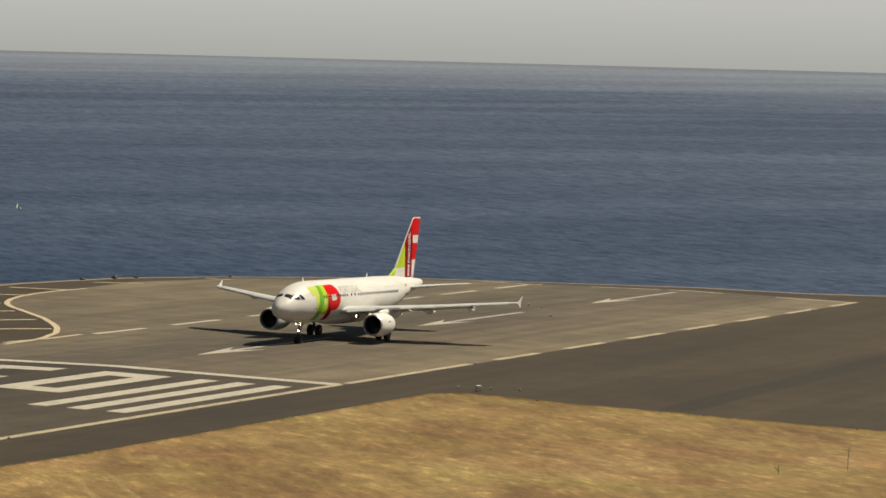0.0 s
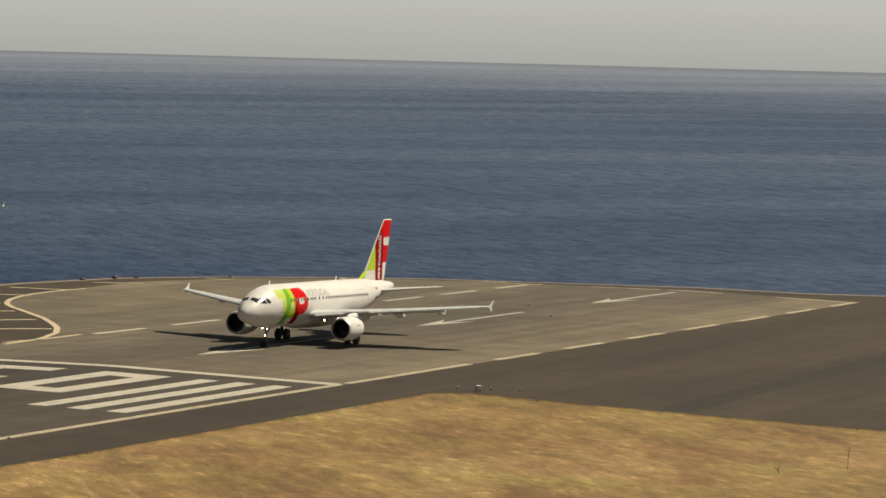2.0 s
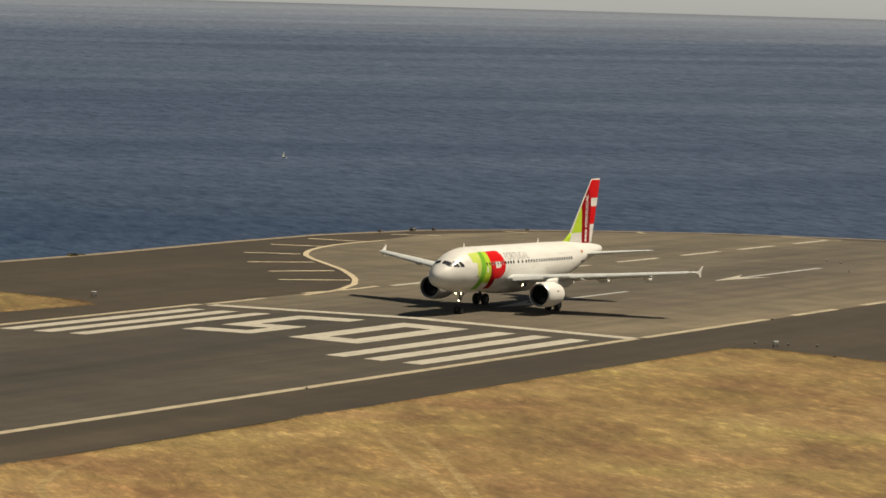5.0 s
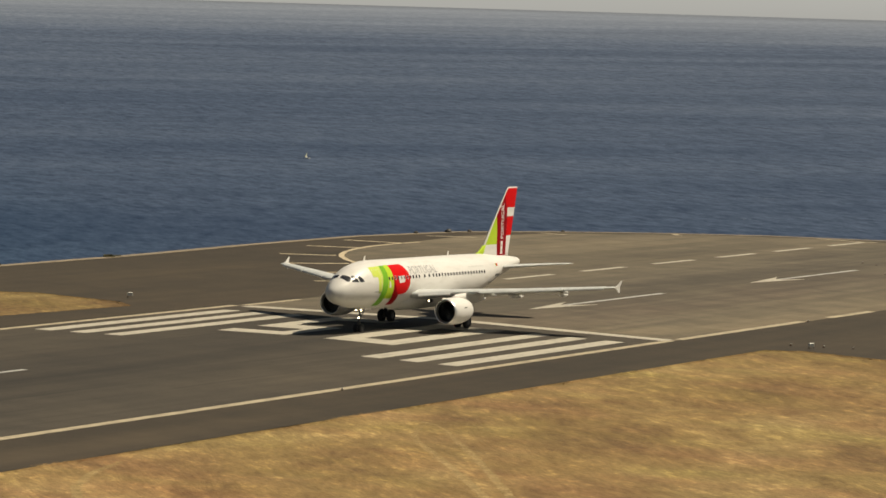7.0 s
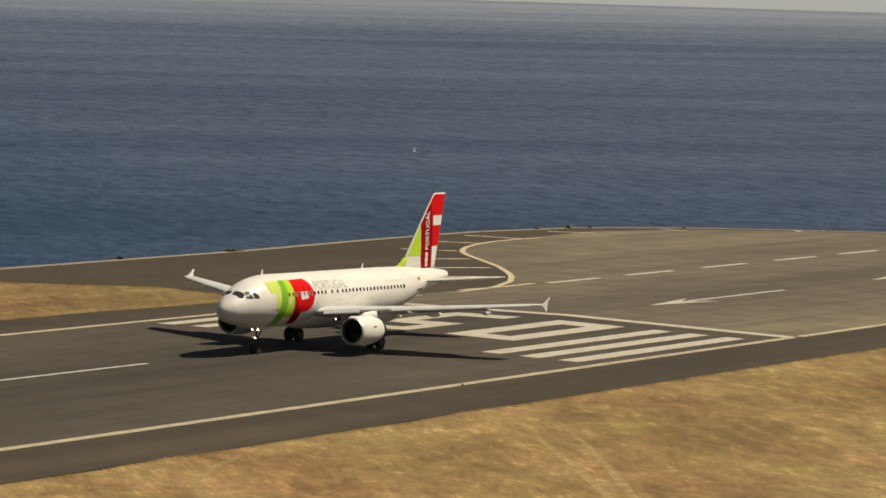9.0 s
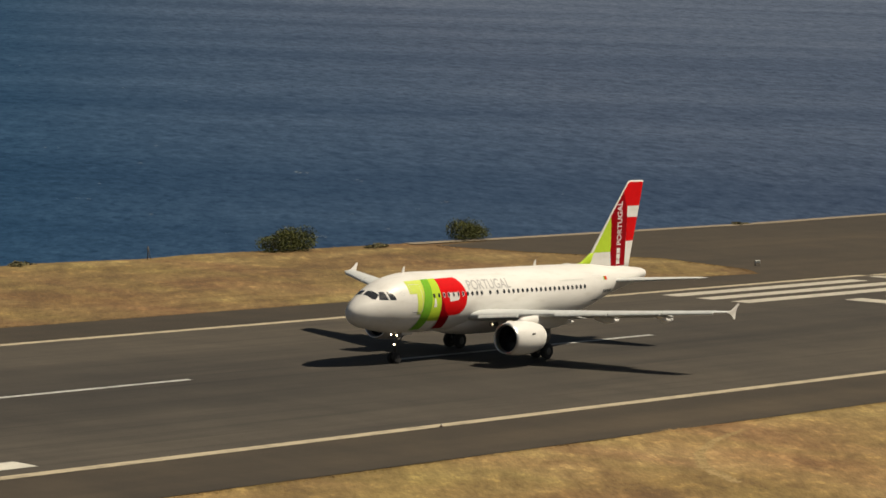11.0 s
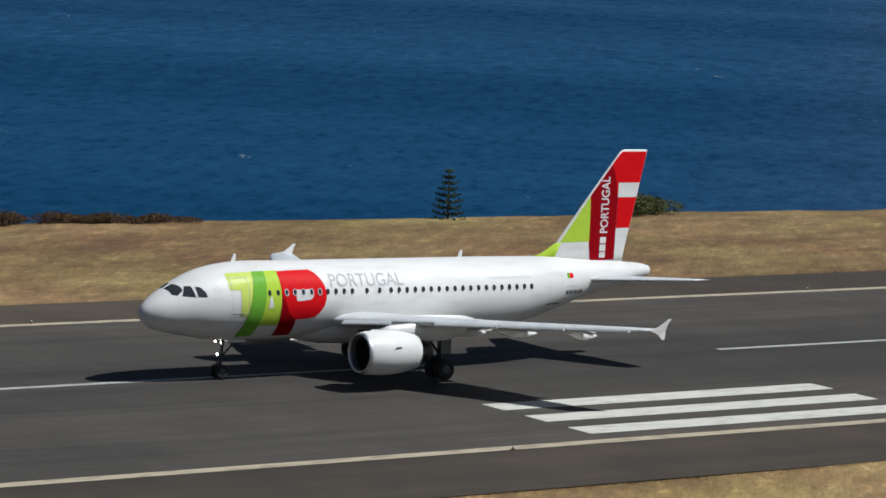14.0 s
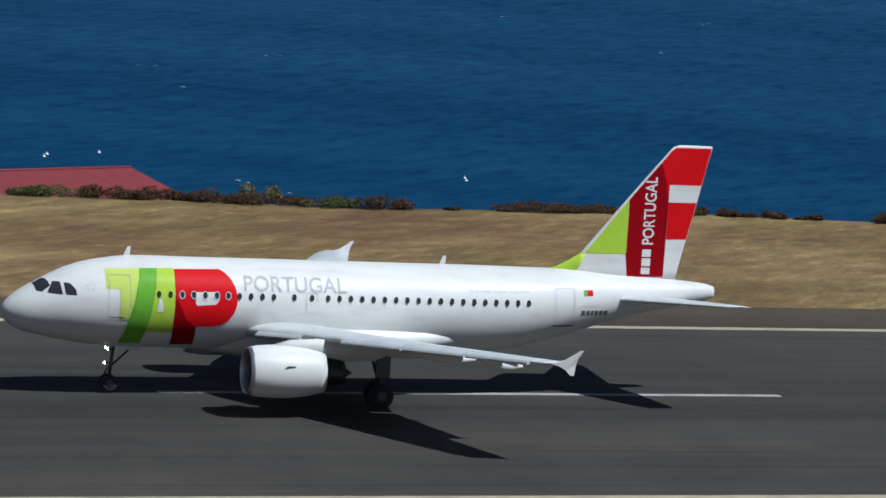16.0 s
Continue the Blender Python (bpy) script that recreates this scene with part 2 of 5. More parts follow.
def box_outline(x0, x1, y0, y1):
    return [(x0, y0), (x1, y0), (x1, y1), (x0, y1)]


def band(points, width):
    """The outline of a line of that width along the points."""
    left, right = [], []
    for i, (x, y) in enumerate(points):
        a, b = points[max(0, i - 1)], points[min(len(points) - 1, i + 1)]
        d = Vector((b[0] - a[0], b[1] - a[1])).normalized() * width / 2
        left.append((x - d.y, y + d.x))
        right.append((x + d.y, y - d.x))
    return left + right[::-1]


# ---- sea ----
def sea():
    bm = bmesh.new()
    rings, n = [120, 200, 300, 420, 560, 720, 900, 1150, 1450, 1800, 2200, 2650, 3100, 3600, 4100, 4500, 4800], 144
    prev = None
    for r in rings:
        # the far sea is lifted to the true height of its horizon, as it lies beyond the reach of the camera
        z = -60 + (63.7 * ((r - 900) / 3900) ** 2 if r > 900 else 0)
        ring = [bm.verts.new((EYE.x + r * math.cos(a), EYE.y + r * math.sin(a), z)) for a in (2 * math.pi * k / n for k in range(n))]
        if prev:
            for k in range(n):
                bm.faces.new((prev[k], ring[k], ring[(k + 1) % n], prev[(k + 1) % n]))
        else:
            bm.faces.new(ring)
        prev = ring
    for f in bm.faces:
        f.normal_update()
        if f.normal.z < 0:
            f.normal_flip()
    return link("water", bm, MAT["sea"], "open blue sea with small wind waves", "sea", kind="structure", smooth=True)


sea()


def haze_glow_ring():
    """A glowing ring that paints pale sea haze and sky along the horizon."""
    m, t, b = material("painted_sea_haze", 1.0)
    t.nodes.remove(b)
    co, sep, rng = t.nodes.new("ShaderNodeTexCoord"), t.nodes.new("ShaderNodeSeparateXYZ"), t.nodes.new("ShaderNodeMapRange")
    t.links.new(co.outputs["Object"], sep.inputs[0])
    t.links.new(sep.outputs[2], rng.inputs[0])
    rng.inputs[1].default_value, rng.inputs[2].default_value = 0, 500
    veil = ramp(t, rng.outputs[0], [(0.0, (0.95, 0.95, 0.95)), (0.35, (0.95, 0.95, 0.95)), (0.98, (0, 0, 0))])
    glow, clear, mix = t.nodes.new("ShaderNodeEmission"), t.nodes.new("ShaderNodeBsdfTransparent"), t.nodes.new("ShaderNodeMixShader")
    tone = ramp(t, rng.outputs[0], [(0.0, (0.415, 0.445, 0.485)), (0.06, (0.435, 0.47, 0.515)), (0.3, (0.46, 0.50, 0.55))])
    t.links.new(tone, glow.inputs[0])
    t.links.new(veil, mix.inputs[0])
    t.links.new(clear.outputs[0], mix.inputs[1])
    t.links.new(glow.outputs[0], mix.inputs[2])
    t.links.new(mix.outputs[0], t.nodes["Material Output"].inputs[0])
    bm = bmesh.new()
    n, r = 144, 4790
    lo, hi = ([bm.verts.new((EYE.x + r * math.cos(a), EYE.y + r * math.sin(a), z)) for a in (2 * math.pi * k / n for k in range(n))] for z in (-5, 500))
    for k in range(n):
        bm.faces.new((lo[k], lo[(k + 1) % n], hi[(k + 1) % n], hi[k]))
    ob = link("backdrop", bm, m, "glowing ring painted as pale grey sea haze along the horizon", "haze", kind="structure")
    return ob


haze_glow_ring()


def haze_glow_veil():
    """A glowing see-through ring that paints thin sea haze before the farthest water."""
    m, t, b = material("painted_thin_haze", 1.0)
    t.nodes.remove(b)
    co, sep, rng = t.nodes.new("ShaderNodeTexCoord"), t.nodes.new("ShaderNodeSeparateXYZ"), t.nodes.new("ShaderNodeMapRange")
    t.links.new(co.outputs["Object"], sep.inputs[0])
    t.links.new(sep.outputs[2], rng.inputs[0])
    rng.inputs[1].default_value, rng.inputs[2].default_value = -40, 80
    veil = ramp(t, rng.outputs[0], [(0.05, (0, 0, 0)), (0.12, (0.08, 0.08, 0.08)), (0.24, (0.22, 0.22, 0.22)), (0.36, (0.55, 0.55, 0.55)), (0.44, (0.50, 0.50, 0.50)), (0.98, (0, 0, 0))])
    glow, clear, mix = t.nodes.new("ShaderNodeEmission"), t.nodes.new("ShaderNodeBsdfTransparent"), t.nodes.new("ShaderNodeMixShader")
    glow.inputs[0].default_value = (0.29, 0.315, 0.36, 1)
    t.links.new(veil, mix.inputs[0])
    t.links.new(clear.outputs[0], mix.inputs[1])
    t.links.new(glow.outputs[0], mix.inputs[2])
    t.links.new(mix.outputs[0], t.nodes["Material Output"].inputs[0])
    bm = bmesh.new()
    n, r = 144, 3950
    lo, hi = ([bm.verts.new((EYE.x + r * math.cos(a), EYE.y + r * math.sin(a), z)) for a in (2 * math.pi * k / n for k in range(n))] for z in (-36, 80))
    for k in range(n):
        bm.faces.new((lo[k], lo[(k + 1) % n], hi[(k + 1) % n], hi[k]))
    return link("backdrop", bm, m, "glowing see-through sheet painted as thin haze over the farthest sea", "haze", kind="structure")


haze_glow_veil()

# ---- land ----
COAST = [(-620, 92), (-420, 86), (-240, 77.3), (-210, 74.2), (-190, 73.4), (-140, 70.6), (-105, 68.2), (-50, 67.2), (0, 66.2),
         (45, 66.3), (75, 68.4), (98, 68.6), (118, 65), (130, 57.5), (141, 47), (150, 35), (155, 20), (157, 0), (159, -12), (165, -22),
         (178, -60), (172, -120), (130, -220), (-40, -320), (-620, -340)]


def land_z(x, y):
    z = FALL * x - 0.06
    off = min(1.0, max(0.0, (abs(y) - 33) / 8)) * (1.0 if y > 0 else min(1.0, max(0.0, (-6 - x) / 8)))
    if y > 0:
        off *= min(1.0, max(0.0, (-14 - x) / 10))
    z += off * 0.22 * noise.noise((x * 0.09, y * 0.09, 3)) + off * 0.10 * noise.noise((x * 0.35, y * 0.35, 7))
    d = math.hypot(x - EYE.x, y - EYE.y)
    if d < 95:
        s = 1 - d / 95
        z += (26.6) * s * s * (3 - 2 * s)
    return z


def land():
    bm = bmesh.new()
    vs = [bm.verts.new((x, y, 0)) for x, y in COAST]
    for tri in tessellate_polygon([[v.co for v in vs]]):
        bm.faces.new([vs[k] for k in tri])
    for y in [-320 + 20 * k for k in range(10)] + [-112 + 4 * k for k in range(20)] + [34 + 4 * k for k in range(11)]:
        cut(bm, (0, y, 0), (0, 1, 0))
    for x in [-600 + 40 * k for k in range(5)] + [-400 + 7 * k for k in range(58)] + [20 + 30 * k for k in range(5)]:
        cut(bm, (x, 0, 0), (1, 0, 0))
    for v in bm.verts:
        v.co.z = land_z(v.co.x, v.co.y)
    cliff = bm.copy()
    bmesh.ops.delete(cliff, geom=[f for f in cliff.faces], context="FACES_KEEP_BOUNDARY")
    for f in bm.faces:
        f.normal_update()
        if f.normal.z < 0:
            f.normal_flip()
    surface = BVHTree.FromBMesh(bm)
    link("ground", bm, MAT["grass"], "dry yellow grass on a headland above the sea", "ground", kind="structure", smooth=True)
    bm = cliff
    rim = bm.edges[:]
    mid = Vector((-200, -120, 0))
    up = bmesh.ops.extrude_edge_only(bm, edges=rim)["geom"]
    for v in (g for g in up if isinstance(g, bmesh.types.BMVert)):
        out = (v.co - mid).normalized()
        v.co += Vector((out.x * 3, out.y * 3, -4 + 1.5 * noise.noise(v.co * 0.1)))
    rim = [g for g in up if isinstance(g, bmesh.types.BMEdge) and g.is_boundary]
    up = bmesh.ops.extrude_edge_only(bm, edges=rim)["geom"]
    for v in (g for g in up if isinstance(g, bmesh.types.BMVert)):
        out = (v.co - mid).normalized()
        v.co = Vector((v.co.x + out.x * 22, v.co.y + out.y * 22, -63))
    bmesh.ops.recalc_face_normals(bm, faces=bm.faces[:])
    link("cliff", bm, MAT["grass"], "steep dry slope down to the sea", "cliff", kind="structure")
    return surface


SURFACE = land()


def turf_z(x, y):
    """The height of the grassy ground as it is built."""
    hit = SURFACE.ray_cast(Vector((x, y, 80)), Vector((0, 0, -1)))[0]
    return hit.z if hit else land_z(x, y)


# ---- tarmac ----
APRON = [(-430, -32), (-1.5, -32), (0.5, -35), (-2, -45), (-5, -60), (-12, -110), (166, -110), (176, -60), (163.5, -22), (157.5, -12),
         (155.6, 0), (153.6, 20), (148.8, 34.5), (140, 46.2), (129.2, 56.5), (117.6, 63.7), (98, 66.7), (75, 66.4), (45, 64.7),
         (0, 64.6), (-13, 63), (-10, 54), (-3, 43), (-5, 32), (-8, 28.6), (-30, 30.6), (-430, 30.6)]
link("pavement", sheet(APRON, 0.0), MAT["shoulder"], "worn dark brown asphalt shoulder beside the runway", "pavement", kind="structure")
MAT["kerb"] = paint("pale_gravel_kerb", (0.25, 0.20, 0.14), 0.6)
RIM = [(-14, 65.6), (0, 65.3), (45, 65.45), (75, 67.3), (98, 67.6), (117.8, 64.3), (129.6, 57), (140.5, 46.6), (149.4, 34.8), (154.3, 20), (156.2, 0), (158.2, -12), (164.2, -22)]
link("kerb", sheet(band(RIM, 1.5), 0.03), MAT["kerb"], "pale gravel strip along the tarmac's seaward edge", "kerb", kind="structure")
link("runway", sheet(box_outline(-430, 0, -22.6, 22.6), 0.008), MAT["runway"], "dark grey grooved runway asphalt with rubber streaks", "runway", kind="structure")
MAT["dark_seal"] = asphalt("dark_sealed_asphalt", (0.017, 0.0122, 0.0075), (0.030, 0.0218, 0.0135), 0.5)
for line, width in (([(-3, -54.6), (12, -53.8), (31.6, -53.3), (64, -52.4), (110, -51.4), (168, -50.6)], 3.2),):
    link("pavement_seam", sheet(band(line, width), 0.004), MAT["dark_seal"], "darker sealed strip across the brown asphalt", "pavement", kind="structure")
PAD = [(0, -22.8), (149.5, -22.8), (150.5, 3), (150, 28.6), (141, 43.5), (129, 53.5), (112, 60), (96, 58), (83.2, 57.5), (76.2, 55.2),
       (68, 51.6), (64, 48.8), (60, 46), (50, 36.6), (40, 28.6), (33, 24.6), (26, 22.7), (19, 22.4), (0, 22.6)]
link("turn_pad", sheet(PAD, 0.008), MAT["turnpad"], "light weathered asphalt turn pad at the runway end", "turn pad", kind="structure")


# ---- runway markings ----
def mark(name, outline, mat, label, group=""):
    return link(name, sheet(outline, 0.018), MAT[mat], label, "runway marking", group, "structure")


for side in (-1, 1):
    y = 22.5 * side
    mark("edge_line", box_outline(-430, 0, y - 0.45, y + 0.45), "cream", "cream painted runway edge line, dirty with age", "edge lines")
mark("threshold_line", box_outline(-0.9, 0.9, -22.4, 21.2), "worn_white", "white painted line across the runway threshold")
for side in (-1, 1):
    for k in range(3):
        y = side * (12.45 + 3.55 * k)
        mark("threshold_stripe", box_outline(-34.6, -5, y - 0.9, y + 0.9), "worn_white", "long white threshold stripe", "threshold stripes")
        mark("touchdown_stripe", box_outline(-171, -148.2, y + side * 0.1 - 0.95, y + side * 0.1 + 0.95), "white", "long white touchdown zone stripe", "touchdown stripes")
for x0 in (-64.2, -114.6, -165.2, -216.1, -266.5, -317, -367):
    mark("centre_line", box_outline(x0 - 30.4, x0, -0.28, 0.28), "faint", "worn grey-white runway centre line dash", "centre line dashes")


def digit(strokes):
    bm = bmesh.new()
    for o in strokes:
        part_bm = sheet(box_outline(*o), 0.018)
        me = bpy.data.meshes.new("stroke")
        part_bm.to_mesh(me)
        part_bm.free()
        bm.from_mesh(me)
        bpy.data.meshes.remove(me)
    return bm


ZERO = [(-24.5, -21.3, -8.7, -2.0), (-8.2, -4.9, -8.7, -2.0), (-21.3, -8.2, -8.7, -6.6), (-21.3, -8.2, -4.1, -2.0)]
FIVE = [(-24.4, -21.6, 1.8, 8.7), (-21.6, -18.2, 1.8, 3.8), (-18.2, -15.0, 1.8, 8.6), (-15.0, -8.0, 6.5, 8.6), (-8.0, -4.9, 1.8, 8.6)]
link("runway_digit", digit(ZERO), MAT["worn_white"], "white painted runway digit zero", "runway marking", "runway digits", "structure")
link("runway_digit", digit(FIVE), MAT["worn_white"], "white painted runway digit five", "runway marking", "runway digits", "structure")
# dashes round the turn pad
for k, x0 in enumerate((1.5, 18, 34.6, 52.3, 69.9, 87, 104.5, 121.8, 138.6)):
    mark("edge_dash", box_outline(x0, x0 + (16.4 if k == 0 else 10.4), -23.0, -22.1), "cream", "cream painted edge dash of the turn pad", "edge dashes")
for x0 in (34.6, 51.2, 68.8, 86.8, 104, 120.5, 137.6):
    mark("lane_dash", box_outline(x0, x0 + 10.6, 21.0, 21.9), "worn_white", "pale painted dash across the turn pad", "lane dashes")
mark("edge_dash", box_outline(0.9, 10.7, 21.6, 22.4), "cream", "cream painted edge dash of the turn pad", "edge dashes")
for a, b in (((148, -22.6), (148.2, -12.3)), ((148.7, -5), (149, 2.4)), ((149, 3.5), (149.3, 13.1)), ((149.5, 20), (150, 28.6))):
    mark("end_dash", band([a, b], 0.8), "cream", "cream painted dash along the pad's end", "end dashes")
mark("turn_line", band([(17, 21.4), (23, 21.9), (27, 22.9), (33, 25), (37, 27.2), (39.6, 28.7), (44, 31.8), (50, 36.4), (57, 42.8), (62, 47.4),
                        (65.6, 50.2), (69, 52.2), (73, 54.1), (78, 55.8), (84, 57.1), (90, 57.6), (96, 57.4)], 0.65), "yellow", "faded yellow line curving round the turn pad")
mark("turn_line", band([(19, 22.6), (27, 21.9), (33, 22.2)], 0.7), "yellow", "faded yellow line curving round the turn pad")
for a, b in (((32.0, 33.3), (37.5, 28.1)), ((41.2, 40.1), (47.6, 35.9)), ((50.9, 48.8), (56.8, 43.9)), ((63.4, 57.0), (66.5, 51.5)), ((77.8, 62.3), (80.2, 56.4)), ((91, 65.0), (92.2, 57.4))):
    mark("tick_line", band([a, b], 0.85), "yellow", "faded yellow tick across the dark shoulder", "tick lines")
for a, b in (((107.3, 62.8), (110.4, 57.4)), ((126.2, 57), (125.7, 52.8)), ((142, 45.9), (138.8, 43))):
    mark("pad_dash", band([a, b], 0.8), "cream", "cream painted dash along the pad's end", "pad dashes")


def arrow(x):
    bm = bmesh.new()
    pieces = [[(x, 0.0), (x + 7.6, -0.35), (x + 7.6, 0.45)], [(x, 0.0), (x + 7.6, 0.45), (x + 11.2, 1.75)], [(x, 0.0), (x + 11.2, -1.85), (x + 7.6, -0.35)]]
    for o in pieces:
        me = bpy.data.meshes.new("stroke")
        piece = sheet(o, 0.018)
        piece.to_mesh(me)
        piece.free()
        bm.from_mesh(me)
        bpy.data.meshes.remove(me)
    head_ob = link("arrow_marking", bm, MAT["worn_white"], "white painted arrow pointing along the runway", "runway marking", "arrows", "structure")
    link("arrow_shaft", sheet(box_outline(x + 7.7, x + 29, -0.35, 0.3), 0.018), MAT["faint"], "worn shaft of the painted arrow", "runway marking", "arrow shafts", "structure")
    return head_ob


for x in (15.8, 66.0, 115.8):
    arrow(x)


# ---- airliner: nose at the origin, x to the tail, y to its right wing ----
def aircraft_white():
    m, t, b = material("aircraft_white_paint", 0.45)
    base = ramp(t, noise_node(t, 0.7, 5, (0.3, 1, 1.6)), [(0.3, (0.635, 0.625, 0.60)), (0.65, (0.70, 0.69, 0.665))])
    soil = ramp(t, noise_node(t, 2.4, 5, (0.25, 1, 1)), [(0.28, (0.86, 0.85, 0.83)), (0.5, (1, 1, 1))])
    t.links.new(mixed(t, 0.7, base, soil, "MULTIPLY"), b.inputs["Base Color"])
    b.inputs["Coat Weight"].default_value, b.inputs["Coat Roughness"].default_value = 0.05, 0.2
    b.inputs["Specular IOR Level"].default_value = 0.28
    return m


MAT["aircraft"] = aircraft_white()
MAT["wing_grey"] = plain("wing_grey_paint", (0.56, 0.58, 0.575), 0.4, 0.0, 0.1, 1.2)
MAT["bright_metal"] = plain("polished_lip_metal", (0.62, 0.62, 0.62), 0.42, 1.0, 0.08)
MAT["dark_metal"] = plain("heat_stained_metal", (0.07, 0.065, 0.06), 0.45, 0.85, 0.25)
MAT["fan"] = plain("fan_blade_metal", (0.05, 0.052, 0.056), 0.4, 0.7, 0.2)
MAT["gear_metal"] = plain("gear_strut_metal", (0.085, 0.085, 0.088), 0.4, 0.4, 0.15)
MAT["rubber"] = plain("tyre_rubber", (0.022, 0.022, 0.023), 0.85, 0.0, 0.3, 8)
MAT["hub"] = plain("wheel_hub_paint", (0.09, 0.09, 0.09), 0.5, 0.2, 0.2)
MAT["glass"] = plain("dark_cabin_glass", (0.032, 0.034, 0.040), 0.15, 0.0, 0.2)
MAT["ring"] = plain("window_ring_grey", (0.48, 0.46, 0.46), 0.5)
MAT["pale_lime"] = plain("pale_lime_paint", (0.52, 0.62, 0.12), 0.3, 0, 0.05)
MAT["lime"] = plain("lime_paint", (0.40, 0.56, 0.05), 0.3, 0, 0.05)
MAT["green"] = plain("leaf_green_paint", (0.15, 0.38, 0.035), 0.3, 0, 0.07)
MAT["red"] = plain("red_paint", (0.58, 0.005, 0.008), 0.45, 0, 0.05)
MAT["dark_red"] = plain("dark_red_paint", (0.24, 0.001, 0.005), 0.45, 0, 0.08)
for key in ("red", "dark_red", "green", "lime", "pale_lime"):
    MAT[key].node_tree.nodes["Principled BSDF"].inputs["Specular IOR Level"].default_value = 0.06
MAT["line_grey"] = plain("panel_line_grey", (0.55, 0.56, 0.57), 0.6)
MAT["letter_grey"] = plain("letter_grey_paint", (0.36, 0.36, 0.36), 0.5)
MAT["letter_dark"] = plain("letter_dark_paint", (0.10, 0.11, 0.12), 0.5)
MAT["pale_letter"] = plain("pale_letter_paint", (0.56, 0.57, 0.55), 0.5)


def glowing(name, colour, power):
    m, t, b = material(name, 0.3)
    b.inputs["Emission Color"].default_value = (*colour, 1)
    b.inputs["Emission Strength"].default_value = power
    return m


MAT["landing_light"] = glowing("landing_light_glow", (1.0, 0.86, 0.60), 9.0)

plane = tagged(new("airliner"), "white twin-engined airliner with green and red bands, rolling down the runway", "airliner")


def part(name, bm, mat, parent, label="", smooth=True):
    return link(name, bm, MAT[mat], label, parent=parent, smooth=smooth)


STATIONS = np.array([
    (0.0, 3.60, 0.02, 0.02), (0.1, 3.60, 0.33, 0.32), (0.35, 3.61, 0.62, 0.61), (0.8, 3.67, 0.94, 0.92), (1.4, 3.77, 1.20, 1.19),
    (2.0, 3.88, 1.40, 1.41), (2.6, 3.97, 1.58, 1.62), (3.4, 4.05, 1.75, 1.83), (4.4, 4.11, 1.89, 1.98), (5.6, 4.15, 1.97, 2.07),
    (8.0, 4.15, 1.975, 2.07), (14.0, 4.15, 1.975, 2.07), (20.0, 4.15, 1.975, 2.07), (21.5, 4.17, 1.97, 2.05), (23.8, 4.31, 1.87, 1.89), (26.5, 4.64, 1.57, 1.52),
    (29.3, 4.96, 1.07, 1.00), (31.5, 5.13, 0.72, 0.70), (33.3, 5.24, 0.42, 0.43), (33.84, 5.26, 0.25, 0.27)])


NOSE = 0.23  # how far the nose reaches before the origin


def hull(x):
    """The fuselage's centre height, half width and half height at x."""
    s = STATIONS
    if x < 4.4:
        x = (x + NOSE) / (4.4 + NOSE) * 4.4
    i = int(np.clip(np.searchsorted(s[:, 0], x) - 1, 0, len(s) - 2))
    a, b = s[i], s[i + 1]
    if i < 2:
        u = math.sqrt(max(0, x) / s[2, 0]) if x < s[2, 0] else 1
        if x < s[2, 0]:
            return tuple(s[0, 1:] + (s[2, 1:] - s[0, 1:]) * u)
    before, after = s[max(0, i - 1)], s[min(len(s) - 1, i + 2)]
    h = b[0] - a[0]
    u = (x - a[0]) / h
    ma, mb = (b - before) / (b[0] - before[0]) * h, (after - a) / (after[0] - a[0]) * h
    v = (2 * u**3 - 3 * u**2 + 1) * a + (u**3 - 2 * u**2 + u) * ma + (-2 * u**3 + 3 * u**2) * b + (u**3 - u**2) * mb
    return tuple(v[1:])


def loft(rings, closed_ends=True):
    bm = bmesh.new()
    prev = None
    for ring in rings:
        vs = [bm.verts.new(p) for p in ring]
        if prev:
            for k in range(len(vs)):
                bm.faces.new((prev[k], prev[(k + 1) % len(vs)], vs[(k + 1) % len(vs)], vs[k]))
        elif closed_ends:
            bm.faces.new(vs[::-1])
        prev = vs
    if closed_ends:
        bm.faces.new(prev)
    bmesh.ops.recalc_face_normals(bm, faces=bm.faces[:])
    return bm


def oval_ring(x, zc, hy, hz, n=56, y=0.0):
    return [(x, y + hy * math.sin(a), zc + hz * math.cos(a)) for a in (2 * math.pi * k / n for k in range(n))]


xs = [u - NOSE for u in (0.0, 0.01, 0.03, 0.07, 0.13, 0.22, 0.35, 0.5, 0.65, 0.8)] + [0.65 + 0.17 * k for k in range(30)] + [6.0 + 0.8 * k for k in range(19)] + [21 + 0.4 * k for k in range(32)] + [33.6, 33.84]
fuselage = part("fuselage", loft([oval_ring(x, *hull(x)) for x in xs]), "aircraft", plane, "glossy white fuselage skin")


def on_hull(x, z, side, lift):
    zc, hy, hz = hull(x)
    s = max(-0.999, min(0.999, (z - zc) / hz))
    g = 1 + lift / hy
    return (x, side * hy * math.sqrt(1 - s * s) * g, zc + (z - zc) * g)


def polygon(points):
    bm = bmesh.new()
    bm.faces.new([bm.verts.new((x, 0, z)) for x, z in points])
    return bm


